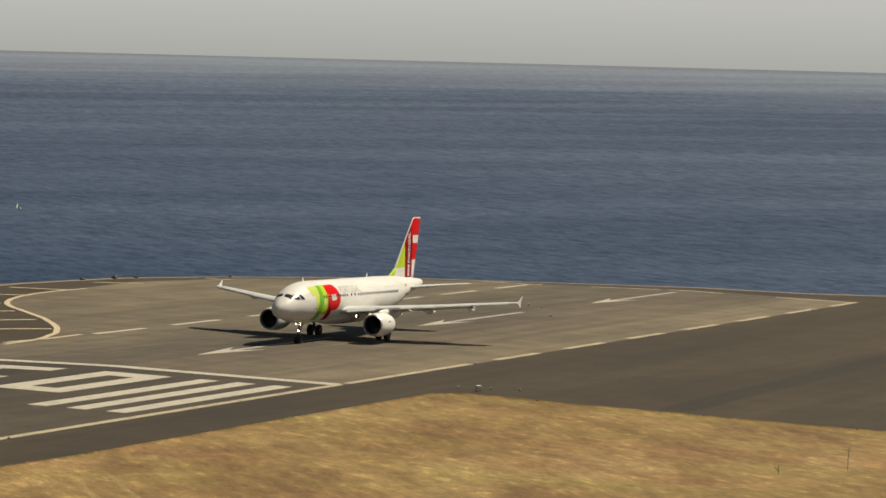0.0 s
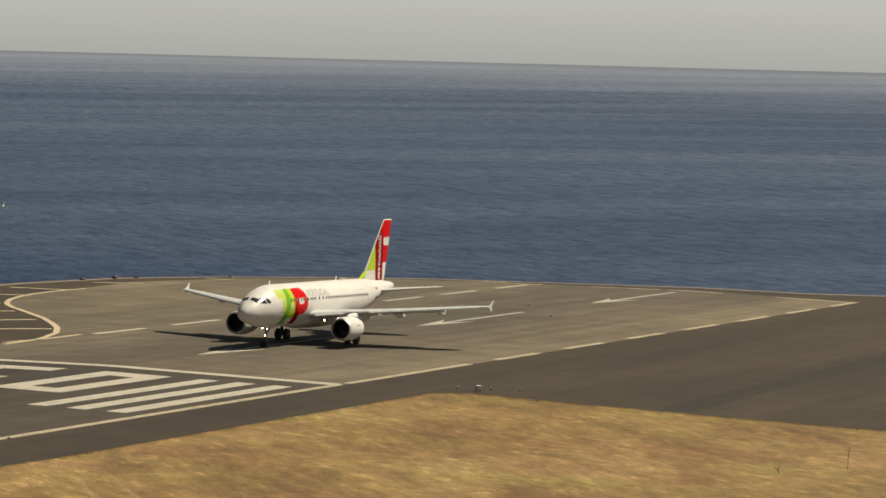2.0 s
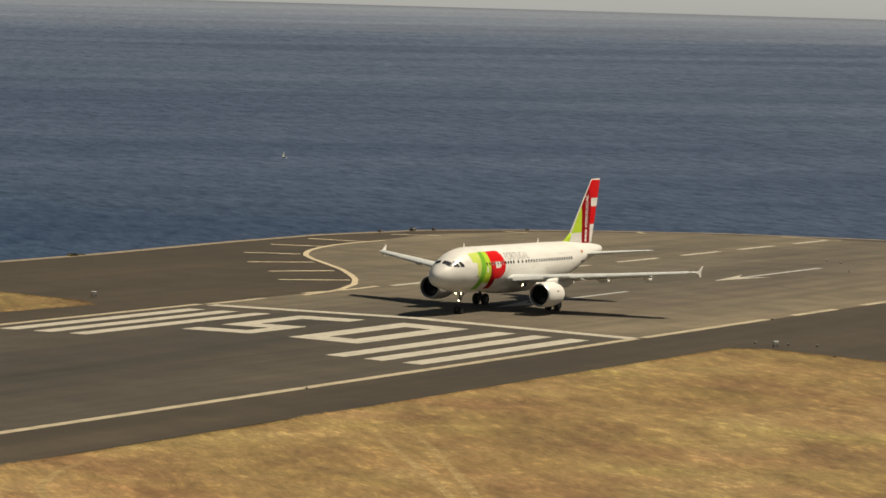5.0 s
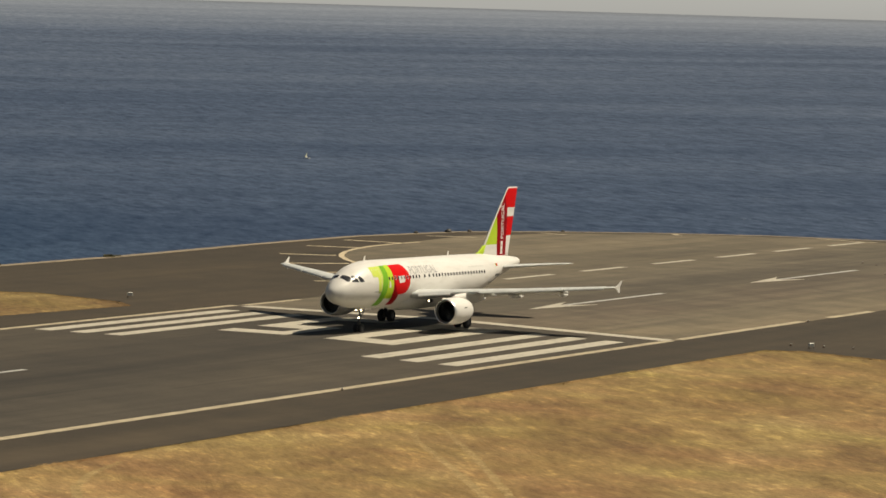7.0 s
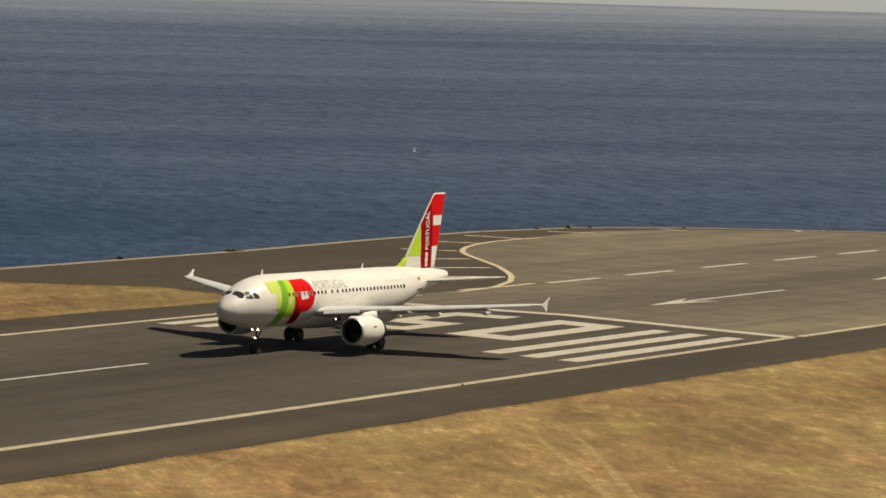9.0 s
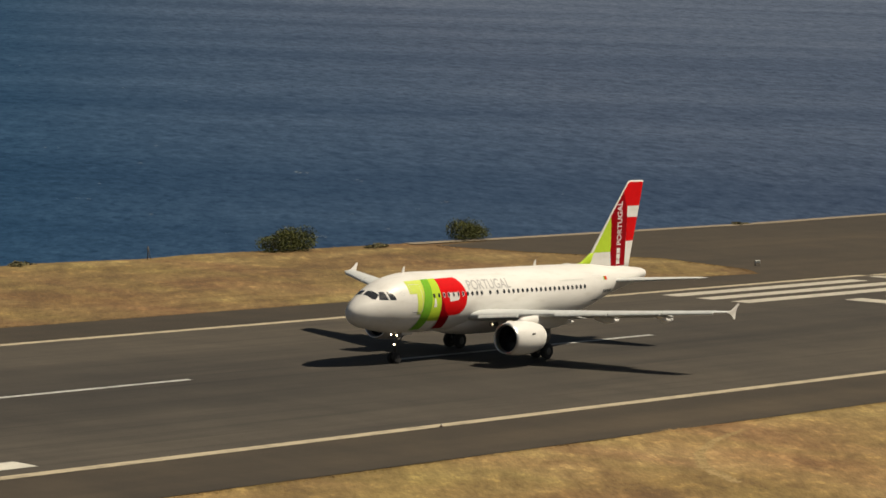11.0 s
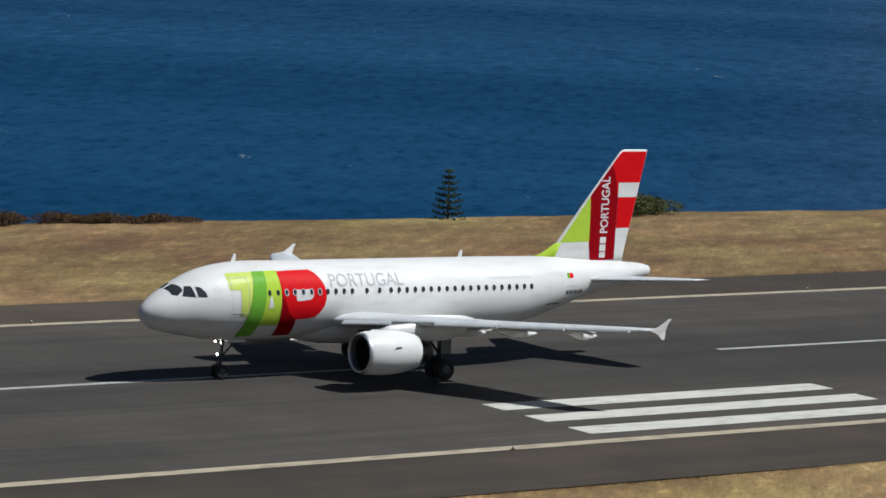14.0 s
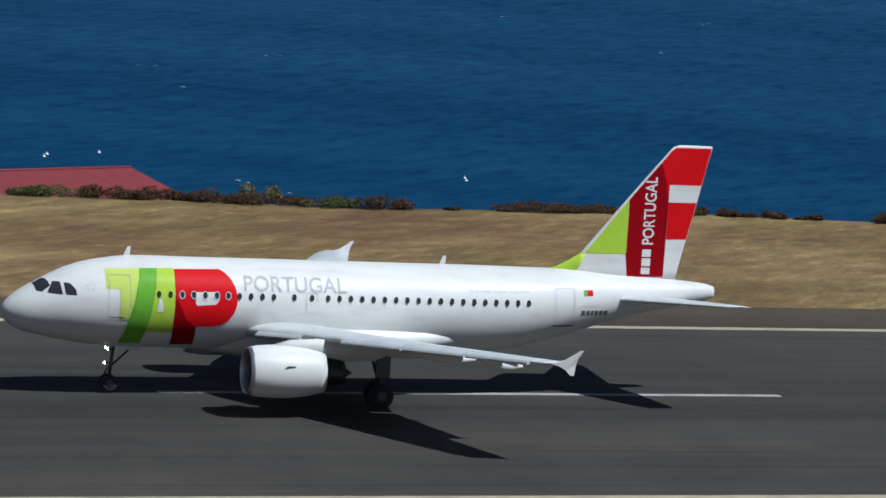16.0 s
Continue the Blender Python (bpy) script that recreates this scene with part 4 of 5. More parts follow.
def slab(x0, x1, y0, y1, z0, z1, bevel=0.02):
    bm = bmesh.new()
    bmesh.ops.create_cube(bm, size=1, matrix=Matrix.Translation(((x0 + x1) / 2, (y0 + y1) / 2, (z0 + z1) / 2)) @ Matrix.Diagonal((x1 - x0, y1 - y0, z1 - z0, 1)))
    bmesh.ops.bevel(bm, geom=bm.edges[:], offset=bevel, segments=1, affect="EDGES")
    return bm


LOW = 0.04
nose_gear = part("nose_gear", rod((5.0, 0, 2.3), (4.86, 0, LOW + 0.38), 0.085), "gear_metal", plane, "metal nose gear strut")
part("axle", rod((4.86, -0.36, LOW + 0.38), (4.86, 0.36, LOW + 0.38), 0.06), "gear_metal", nose_gear)
part("drag_brace", rod((4.95, 0, 1.2), (6.0, 0, 2.2), 0.05), "gear_metal", nose_gear)
part("torque_link", rod((4.8, 0, 1.15), (4.62, 0, 0.72), 0.04), "gear_metal", nose_gear)
for y in (-0.25, 0.25):
    wheel(4.86, y, LOW + 0.38, 0.38, 0.22, nose_gear, 0.19)
for y in (-0.42, 0.42):
    part("gear_door", slab(5.0, 6.1, y - 0.02, y + 0.02, 1.98, 2.35, 0.012), "aircraft", nose_gear, "white nose gear door", False)


def lamp_cup(x, y, z, r, parent):
    bm = bmesh.new()
    bmesh.ops.create_cone(bm, cap_ends=True, segments=18, radius1=r, radius2=r * 0.6, depth=0.14, matrix=Matrix.Translation((x + 0.08, y, z)) @ Matrix.Rotation(radians(90), 4, "Y"))
    part("lamp_housing", bm, "gear_metal", parent, "metal lamp housing")
    bm = bmesh.new()
    bmesh.ops.create_uvsphere(bm, u_segments=16, v_segments=8, radius=r * 0.8, matrix=Matrix.Translation((x, y, z)) @ Matrix.Diagonal((0.9, 1, 1, 1)))
    part("landing_light", bm, "landing_light", parent, "lit white landing light")


lamp_cup(4.70, -0.26, 1.98, 0.075, nose_gear)
lamp_cup(4.70, 0.26, 1.98, 0.075, nose_gear)
lamp_cup(4.62, -0.1, 1.34, 0.09, nose_gear)
for s in (-1, 1):
    g = part("main_gear", rod((16.2, s * 4.05, 3.3), (16.4, s * 3.85, 0.71), 0.15), "gear_metal", plane, "metal main gear strut")
    part("axle", rod((16.4, s * 3.25, 0.73), (16.4, s * 4.45, 0.73), 0.09), "gear_metal", g)
    part("side_stay", rod((16.3, s * 3.9, 1.5), (16.3, s * 2.2, 2.7), 0.07), "gear_metal", g)
    for o in (-0.46, 0.46):
        wheel(16.4, s * 3.85 + o, 0.73, 0.57, 0.40, g, 0.27)
    part("gear_door", slab(16.05, 16.75, s * 4.32 - 0.03, s * 4.32 + 0.03, 1.55, 2.9, 0.03), "gear_metal", g, "grey main gear door", False)
    root = part("wing_light", revolve([(12.3, 0.02), (12.3, 0.16), (11.66, 0.16), (11.66, 0.145), (12.02, 0.145)], 0, s * 2.95, 2.68, 20), "gear_metal", plane, "round lamp housing under the wing root")
    part("landing_light", rod((12.0, s * 2.95, 2.68), (12.03, s * 2.95, 2.68), 0.14, 20), "landing_light", root, "lit white landing light")
for x in (5.33, 20.25):
    rings = [[(x + dx - 0.14 * k, -0.02 * k, z), (x + dx + 0.14 * k, -0.02 * k, z), (x + dx + 0.14 * k, 0.02 * k, z), (x + dx - 0.14 * k, 0.02 * k, z)] for dx, k, z in ((0, 1.0, 6.15), (0.05, 0.9, 6.35), (0.12, 0.5, 6.62))]
    part("blade_antenna", loft(rings), "aircraft", plane, "white blade antenna", False)
part("tail_exhaust", rod((33.7, 0, 5.25), (33.9, 0, 5.26), 0.13), "dark_metal", plane, "dark auxiliary exhaust")


# ---- plants ----
def leaf_material(name, lo, mid, hi, rough=0.75):
    m, t, b = material(name, rough)
    geo = t.nodes.new("ShaderNodeNewGeometry")
    c = ramp(t, geo.outputs["Random Per Island"], [(0.0, lo), (0.5, mid), (1.0, hi)])
    patch = ramp(t, noise_node(t, 1.1, 3), [(0.35, (0.65, 0.65, 0.65)), (0.65, (1.15, 1.15, 1.15))])
    t.links.new(mixed(t, 0.8, c, patch, "MULTIPLY"), b.inputs["Base Color"])
    add, norm = t.nodes.new("ShaderNodeVectorMath"), t.nodes.new("ShaderNodeVectorMath")
    b.inputs["Specular IOR Level"].default_value = 0.1
    norm.operation, add.inputs[1].default_value = "NORMALIZE", (0.1, -0.35, 0.75)
    t.links.new(geo.outputs["Normal"], add.inputs[0])
    t.links.new(add.outputs[0], norm.inputs[0])
    t.links.new(norm.outputs[0], b.inputs["Normal"])
    return m


MAT["green_leaf"] = leaf_material("green_leaves", (0.036, 0.044, 0.012), (0.068, 0.078, 0.024), (0.125, 0.125, 0.045))
MAT["olive_leaf"] = leaf_material("olive_leaves", (0.066, 0.060, 0.030), (0.13, 0.115, 0.058), (0.22, 0.19, 0.105))
MAT["brown_leaf"] = leaf_material("brown_scrub_leaves", (0.026, 0.015, 0.008), (0.062, 0.035, 0.016), (0.12, 0.070, 0.032))
MAT["pine_leaf"] = leaf_material("pine_needles", (0.018, 0.034, 0.022), (0.034, 0.058, 0.036), (0.060, 0.085, 0.052))
MAT["straw"] = leaf_material("dry_grass_blades", (0.24, 0.168, 0.078), (0.295, 0.21, 0.102), (0.35, 0.258, 0.135), 0.9)
MAT["bark"] = plain("grey_brown_bark", (0.085, 0.065, 0.048), 0.9, 0, 0.35, 6)


def leaves(spots, size, seed):
    """Small bent leaf clumps: two triangles each, at the given places."""
    rng = np.random.default_rng(seed)
    spots = np.asarray(spots, float)
    n = len(spots)
    a = rng.normal(size=(n, 3))
    a /= np.linalg.norm(a, axis=1)[:, None]
    b = np.cross(a, rng.normal(size=(n, 3)))
    b /= np.linalg.norm(b, axis=1)[:, None]
    s = (size * rng.uniform(0.55, 1.3, n))[:, None]
    v = np.stack([spots - a * s, spots + b * s * 0.45, spots + a * s, spots - b * s * 0.45], 1).reshape(-1, 3)
    return v, np.arange(4 * n).reshape(-1, 4)


def mesh_of(name, v, f, mat, parent=None):
    me = bpy.data.meshes.new(name)
    me.from_pydata(v.tolist(), [], f.tolist())
    me.materials.append(MAT[mat])
    ob = new(name, me)
    if parent:
        ob.parent = parent
    return ob


def crown_spots(lumps, count, rng):
    """Places in the outer shells of several lumps (x, y, z, rx, ry, rz)."""
    pts = []
    vol = np.array([l[3] * l[4] + l[4] * l[5] + l[3] * l[5] for l in lumps])
    for l, k in zip(lumps, (count * vol / vol.sum()).astype(int)):
        d = rng.normal(size=(k, 3))
        d /= np.linalg.norm(d, axis=1)[:, None]
        d *= (rng.uniform(0.45, 1.0, k) ** 0.5)[:, None] * (1 + 0.22 * np.sin(5 * d[:, :1] + 3 * d[:, 1:2] + l[0]))
        p = d * np.array(l[3:6]) + np.array(l[:3])
        pts.append(p[p[:, 2] > 0.02])
    return np.concatenate(pts)


def bush(x, y, width, height, mat, label, seed, dense=900, leaf=0.13, name="bush", group="cliff bushes", deep=0.6):
    rng = np.random.default_rng(seed)
    ob = tagged(new(name), label, name.replace("_", " "), group)
    ob.location = (x, y, turf_z(x, y))
    lumps = []
    for k in range(max(4, int(width * 1.6))):
        u = rng.uniform(-0.5, 0.5)
        hh = height * (1 - 1.6 * u * u) * rng.uniform(0.7, 1.0)
        lumps.append((u * width * 0.82, rng.uniform(-0.25, 0.25) * width * deep, hh * 0.5, width * rng.uniform(0.14, 0.24), width * deep * rng.uniform(0.2, 0.35), hh * 0.52))
    v, f = leaves(crown_spots(lumps, dense, rng), leaf, seed)
    mesh_of("foliage", v, f, mat, ob)
    for k in range(7):
        l = lumps[k % len(lumps)]
        part("stem", rod((l[0] * 0.25, l[1] * 0.25, -0.15), (l[0], l[1], l[2] * 1.2), 0.025, 6), "bark", ob, "thin woody stem")
    return ob


bush(-31.2, 65.9, 6.6, 2.6, "green_leaf", "round dark green bush at the cliff edge", 3, 11000, 0.085)
bush(-4.8, 66.0, 6.0, 2.2, "green_leaf", "ragged dark olive bush at the cliff edge", 4, 7000, 0.085)
bush(-96.5, 67.2, 8.6, 1.95, "green_leaf", "low domed dark green bush at the cliff edge", 5, 13000, 0.085)
bush(-19.9, 64.8, 3.0, 0.45, "olive_leaf", "low olive shrub in dry grass", 6, 500)
bush(-65.5, 66.2, 3.6, 0.35, "olive_leaf", "low olive shrub in dry grass", 7, 450)
bush(42.7, 65.9, 3.2, 0.35, "olive_leaf", "low dry shrub at the cliff edge", 8, 400)
bush(22.0, 66.1, 1.2, 0.45, "brown_leaf", "small brown shrub at the cliff edge", 9, 200)
bush(-222.6, 75.4, 3.0, 1.75, "olive_leaf", "pale grey-green bush in the hedge", 10, 4000, 0.075)
HEDGE = [(-239, -235.2, 0.75), (-235, -231.6, 0.85), (-231.2, -228.4, 0.8), (-227.8, -224.6, 0.75), (-224.4, -220.2, 0.8), (-219.6, -216.1, 0.7), (-215.8, -212.9, 0.95), (-210.3, -209.2, 0.25), (-205.7, -201.4, 0.7),
         (-201.2, -198.0, 0.55), (-195.5, -192.6, 0.65), (-192.4, -189.9, 0.6), (-188.5, -186.3, 0.55), (-184.6, -183, 0.35), (-179.4, -176.6, 0.7), (-176.4, -174.4, 0.75), (-173.6, -170.4, 0.85), (-170.2, -167.6, 0.8),
         (-167, -163.2, 0.75), (-162.3, -159.2, 0.95), (-159.0, -156.2, 1.0), (-155.9, -151.4, 1.05), (-150.9, -146.6, 0.75), (-146.4, -142.2, 0.7), (-142, -137.4, 0.55)]
for k, (x0, x1, h) in enumerate(HEDGE):
    xm = (x0 + x1) / 2
    ym = float(np.interp(xm, [-240, -210, -190, -140], [77.0, 73.9, 73.1, 70.3])) - 0.3
    bush(xm, ym, (x1 - x0) * 1.4, h * 1.15, "brown_leaf" if k % 5 else "green_leaf", "brown scrubby shrub in the hedge along the cliff", 40 + k, int(1500 * (x1 - x0)), 0.065, "hedge_shrub", "hedge along the cliff", 0.45)


def pine(x, y, height):
    rng = np.random.default_rng(21)
    ob = tagged(new("pine_tree"), "young dark green pine with tiered branches at the cliff edge", "tree")
    ob.location = (x, y, turf_z(x, y) - 0.4)
    bm = loft([[(r * math.cos(a), r * math.sin(a), z) for a in (2 * math.pi * k / 10 for k in range(10))] for z, r in ((0, 0.11), (height * 0.5, 0.07), (height * 0.9, 0.03), (height, 0.01))])
    part("trunk", bm, "bark", ob, "straight grey-brown trunk")
    spots, limbs = [], bmesh.new()
    tiers = 9
    for k in range(tiers):
        z = height * (0.06 + 0.90 * k / (tiers - 1) ** 1.0)
        ln = 1.45 * (1 - (k / tiers) ** 1.15) + 0.16
        n = 7 if k < 6 else 5
        for j in range(n):
            a = 2 * math.pi * (j + 0.37 * k) / n + rng.uniform(-0.15, 0.15)
            reach = ln * rng.uniform(0.8, 1.05)
            prev = Vector((0, 0, z))
            for u in (0.33, 0.66, 1.0):
                p = Vector((math.cos(a) * reach * u, math.sin(a) * reach * u, z - 0.10 * math.sin(u * 2.2) + 0.22 * u * u * reach))
                piece = rod(prev, p, 0.018, 5)
                me = bpy.data.meshes.new("limb")
                piece.to_mesh(me)
                piece.free()
                limbs.from_mesh(me)
                bpy.data.meshes.remove(me)
                for w in np.linspace(0, 1, 9):
                    q = prev.lerp(p, w)
                    for _ in range(3):
                        spots.append((q.x + rng.normal(0, 0.05), q.y + rng.normal(0, 0.05), q.z + rng.normal(0.02, 0.045)))
                prev = p
    part("limbs", limbs, "bark", ob, "thin tiered limbs")
    v, f = leaves(spots, 0.085, 22)
    mesh_of("needles", v, f, "pine_leaf", ob)
    return ob


pine(-114.2, 68.0, 4.35)


# ---- house below the cliff edge ----
MAT["roof_red"] = plain("faded_red_roof", (0.17, 0.020, 0.024), 0.7, 0, 0.15, 1.5)
MAT["plaster"] = plain("cream_plaster", (0.55, 0.5, 0.42), 0.85, 0, 0.1, 1.0)
terrace = slab(-262, -216, 72, 104, -14, -3.2, 0.3)
link("terrace", terrace, MAT["grass"], "grassy terrace below the cliff edge", "ground", kind="structure")
house = tagged(new("house"), "low house with a hipped red roof on the terrace below", "house")
house.matrix_basis = pose(-240.7, 87.35, -3.34, 0, 0, 20)
part("wall", slab(-6.2, 13.2, -3.1, 3.1, -0.3, 3.5, 0.02), "plaster", house, "cream plaster walls", False)
bm = bmesh.new()
base = [bm.verts.new(p) for p in ((-8, -4.3, 3.4), (16.2, -4.3, 3.4), (16.2, 4.3, 3.4), (-8, 4.3, 3.4))]
low = [bm.verts.new((v.co.x, v.co.y, 3.25)) for v in base]
r0, r1 = bm.verts.new((-4.5, 0, 5.30)), bm.verts.new((13.6, 0, 5.30))
for q in ((base[0], base[1], r1, r0), (base[1], base[2], r1), (base[2], base[3], r0, r1), (base[3], base[0], r0), low[::-1]):
    bm.faces.new(q)
for k in range(4):
    bm.faces.new((low[k], low[(k + 1) % 4], base[(k + 1) % 4], base[k]))
bmesh.ops.recalc_face_normals(bm, faces=bm.faces[:])
roof = part("roof", bm, "roof_red", house, "faded red hipped roof", False)
part("ridge_cap", rod((-4.5, 0, 5.32), (13.6, 0, 5.32), 0.10, 10), "roof_red", roof)
for x in (-4, 1, 6, 10):
    w = part("window", slab(x, x + 1.2, -3.16, -3.08, 1.1, 2.4, 0.01), "glass", house, "dark window pane", False)
    part("sill", slab(x - 0.1, x + 1.3, -3.25, -3.10, 1.0, 1.1, 0.01), "plaster", w, "", False)

# ---- small things round the runway ----
MAT["fixture"] = plain("grey_fixture_metal", (0.5, 0.5, 0.47), 0.55, 0.3, 0.2, 5)
MAT["dark_fixture"] = plain("dark_fixture_metal", (0.06, 0.055, 0.05), 0.6, 0.2, 0.3, 5)
MAT["lens"] = plain("frosted_lens", (0.55, 0.55, 0.52), 0.25, 0, 0.1)
MAT["float"] = plain("white_float_plastic", (0.80, 0.80, 0.78), 0.4)
MAT["orange"] = plain("orange_fixture_paint", (0.40, 0.16, 0.05), 0.6, 0, 0.2, 5)


def edge_light(x, y, first=None):
    if first:
        return copy_thing(first, pose(x, y, ground_z(x, y) + 0.02))
    ob = tagged(new("edge_light"), "small raised runway edge light on the edge line", "runway light", "edge lights")
    ob.matrix_basis = pose(x, y, ground_z(x, y) + 0.02)
    part("base", rod((0, 0, 0), (0, 0, 0.03), 0.13, 16), "dark_fixture", ob)
    part("stem", rod((0, 0, 0.03), (0, 0, 0.10), 0.045, 10), "orange", ob)
    part("lens", rod((0, 0, 0.10), (0, 0, 0.17), 0.06, 12), "lens", ob, "frosted lamp lens")
    return ob


first = edge_light(-177.7, -22.95)
for x in (-117.1, -56.5, 28.7, 75.3, 130.4):
    edge_light(x, -22.95, first)
for x in (-238.3, -177.7, -117.1, -56.5):
    edge_light(x, 22.95, first)
for x, y in ((104.3, 1.4), (92.3, -4.6), (107.7, 4.5), (5.7, -37.2), (4.9, -34.8), (4.2, -32.0)):
    edge_light(x, y, first)


def marker(x, y, turn, first=None):
    if first:
        return copy_thing(first, pose(x, y, ground_z(x, y) - 0.03, 0, 0, turn))
    ob = tagged(new("marker_sign"), "small pale grey marker box on two legs beside the tarmac", "sign", "marker boards")
    ob.matrix_basis = pose(x, y, ground_z(x, y) - 0.03, 0, 0, turn)
    part("board", slab(-0.24, 0.24, -0.14, 0.14, 0.24, 0.56, 0.03), "fixture", ob, "plain pale grey box", False)
    for dx in (-0.2, 0.2):
        part("leg", rod((dx, 0, 0), (dx, 0, 0.3), 0.03, 8), "dark_fixture", ob)
    part("foot", slab(-0.32, 0.32, -0.12, 0.12, 0, 0.06, 0.01), "dark_fixture", ob, "", False)
    return ob


m0 = marker(2.6, -34.6, -40)
marker(-1.0, 33.6, -40, m0)


def post(x, y):
    ob = tagged(new("marker_post"), "thin dark braced post at the cliff edge", "post")
    ob.matrix_basis = pose(x, y, turf_z(x, y))
    part("pole", rod((0, 0, -0.1), (0, 0, 1.25), 0.05, 8), "dark_fixture", ob)
    part("brace", rod((0.45, 0, -0.1), (0.05, 0, 0.9), 0.035, 6), "dark_fixture", ob)
    part("crossbar", rod((-0.18, 0, 1.0), (0.22, 0, 1.0), 0.03, 6), "dark_fixture", ob)


post(-49.7, 66.3)


def rock(x, y, r, seed):
    bm = bmesh.new()
    bmesh.ops.create_icosphere(bm, subdivisions=2, radius=r)
    for v in bm.verts:
        v.co *= 1 + 0.35 * noise.noise(v.co * 2.2 / r + Vector((seed, 0, 0)))
        v.co.z = max(v.co.z * 0.8, -r * 0.5)
    ob = link("rock", bm, MAT["dark_fixture"], "dark rock on the edge of the headland", "rock", "edge rocks")
    ob.location = (x, y, turf_z(x, y) + r * 0.42)


for k, (x, y, r) in enumerate(((110.2, 66.0, 0.34), (116.0, 64.6, 0.42), (119.4, 63.4, 0.3), (131.0, 56.0, 0.25))):
    rock(x, y, r, k)


def stalk(x, y, h, seed):
    rng = np.random.default_rng(seed)
    ob = tagged(new("dry_stalk"), "thin dead plant stalk standing in dry grass", "plant", "dead stalks")
    ob.location = (x, y, turf_z(x, y))
    part("stem", rod((0, 0, -0.05), (0.12 * h, 0, h), 0.018, 6), "bark", ob)
    for k in range(4):
        z = h * (0.35 + 0.16 * k)
        a = rng.uniform(0, 6.28)
        part("twig", rod((0.12 * z, 0, z), (0.12 * z + 0.3 * math.cos(a), 0.3 * math.sin(a), z + 0.25), 0.010, 5), "bark", ob)


stalk(-35.6, -80.0, 1.55, 1)
stalk(-41.6, -76.8, 0.6, 2)

# ---- boats, floats and white water ----
MAT["sail"] = plain("pale_sail_cloth", (0.50, 0.52, 0.40), 0.8)
boat = tagged(new("sailboat"), "tiny pale sailboat far out on the sea", "boat")
rings = []
for x, w, d in ((-1.6, 0.35, 0.35), (-0.8, 0.6, 0.45), (0.4, 0.6, 0.45), (1.4, 0.3, 0.4), (1.9, 0.03, 0.2)):
    rings.append([(x, -w, 0.45), (x, -w * 0.6, 0.45 - d), (x, w * 0.6, 0.45 - d), (x, w, 0.45)])
part("hull", loft(rings), "float", boat, "white hull", False)
part("mast", rod((0.3, 0, 0.4), (0.3, 0, 3.6), 0.04, 8), "fixture", boat)
part("sail", loft([[(0.23, 0.0, 0.7), (0.10, 1.6, 0.8), (0.23, 0.0, 3.5)], [(0.27, 0.0, 0.7), (0.14, 1.6, 0.8), (0.27, 0.0, 3.5)]]), "sail", boat, "pale green-white sail", False)


def buoy(x, y, z, first=None):
    if first:
        return copy_thing(first, pose(x, y, z))
    ob = tagged(new("buoy"), "white mooring buoy floating on the sea", "buoy", "mooring buoys")
    ob.matrix_basis = pose(x, y, z)
    part("float_body", loft([[(r * math.cos(a), r * math.sin(a), h) for a in (2 * math.pi * k / 16 for k in range(16))] for h, r in ((-0.3, 0.2), (-0.1, 0.38), (0.2, 0.4), (0.4, 0.25), (0.46, 0.08))]), "float", ob, "white plastic float")
    part("top_mark", rod((0, 0, 0.42), (0, 0, 0.8), 0.07, 10), "float", ob)
    return ob


b0 = buoy(-123.5, 659.4, -60.0)
for x, y in ((-121.9, 664.3), (-108.4, 670.1), (-32.2, 625), (-31.0, 630), (57.5, 583), (59.0, 588)):
    buoy(x, y, -60.0, b0)


def sea_z(x, y):
    r = math.hypot(x - EYE.x, y - EYE.y)
    return -60 + (63.7 * ((r - 900) / 3900) ** 2 if r > 900 else 0)


def whitecaps():
    rng = np.random.default_rng(77)
    v, f = [], []
    for _ in range(520):
        r, a = 620 + 2300 * rng.uniform() ** 1.3, radians(rng.uniform(8, 76))
        x, y = EYE.x + r * math.sin(a), EYE.y + r * math.cos(a)
        if (a < 0.62 and rng.uniform() < 0.7) or noise.noise((x * 0.004, y * 0.004, 5)) < -0.05 or (y < 110 and x < 220):
            continue
        across, along = Vector((math.cos(a), -math.sin(a), 0)), Vector((math.sin(a), math.cos(a), 0))
        for k in range(int(rng.integers(1, 4))):
            ln, wd = rng.uniform(0.3, 1.1) * (0.45 + r / 2000), rng.uniform(0.3, 0.8)
            c = Vector((x, y, 0)) + across * (rng.normal(0, 2.5)) + along * rng.normal(0, 3)
            n0 = len(v)
            for j in range(7):
                t = 2 * math.pi * j / 7
                p = c + across * ln * math.cos(t) * rng.uniform(0.7, 1.1) + along * wd * math.sin(t) * rng.uniform(0.7, 1.1)
                v.append((p.x, p.y, sea_z(p.x, p.y) + 0.25))
            f.append(list(range(n0, n0 + 7)))
    me = bpy.data.meshes.new("whitecaps")
    me.from_pydata(v, [], f)
    me.materials.append(MAT["foam"])
    tagged(new("whitecaps", me), "scattered small white wave crests on the sea", "whitecaps", kind="stuff")


MAT["foam"] = plain("sea_foam", (0.34, 0.37, 0.40), 0.9, 0, 0.3, 0.4)
whitecaps()


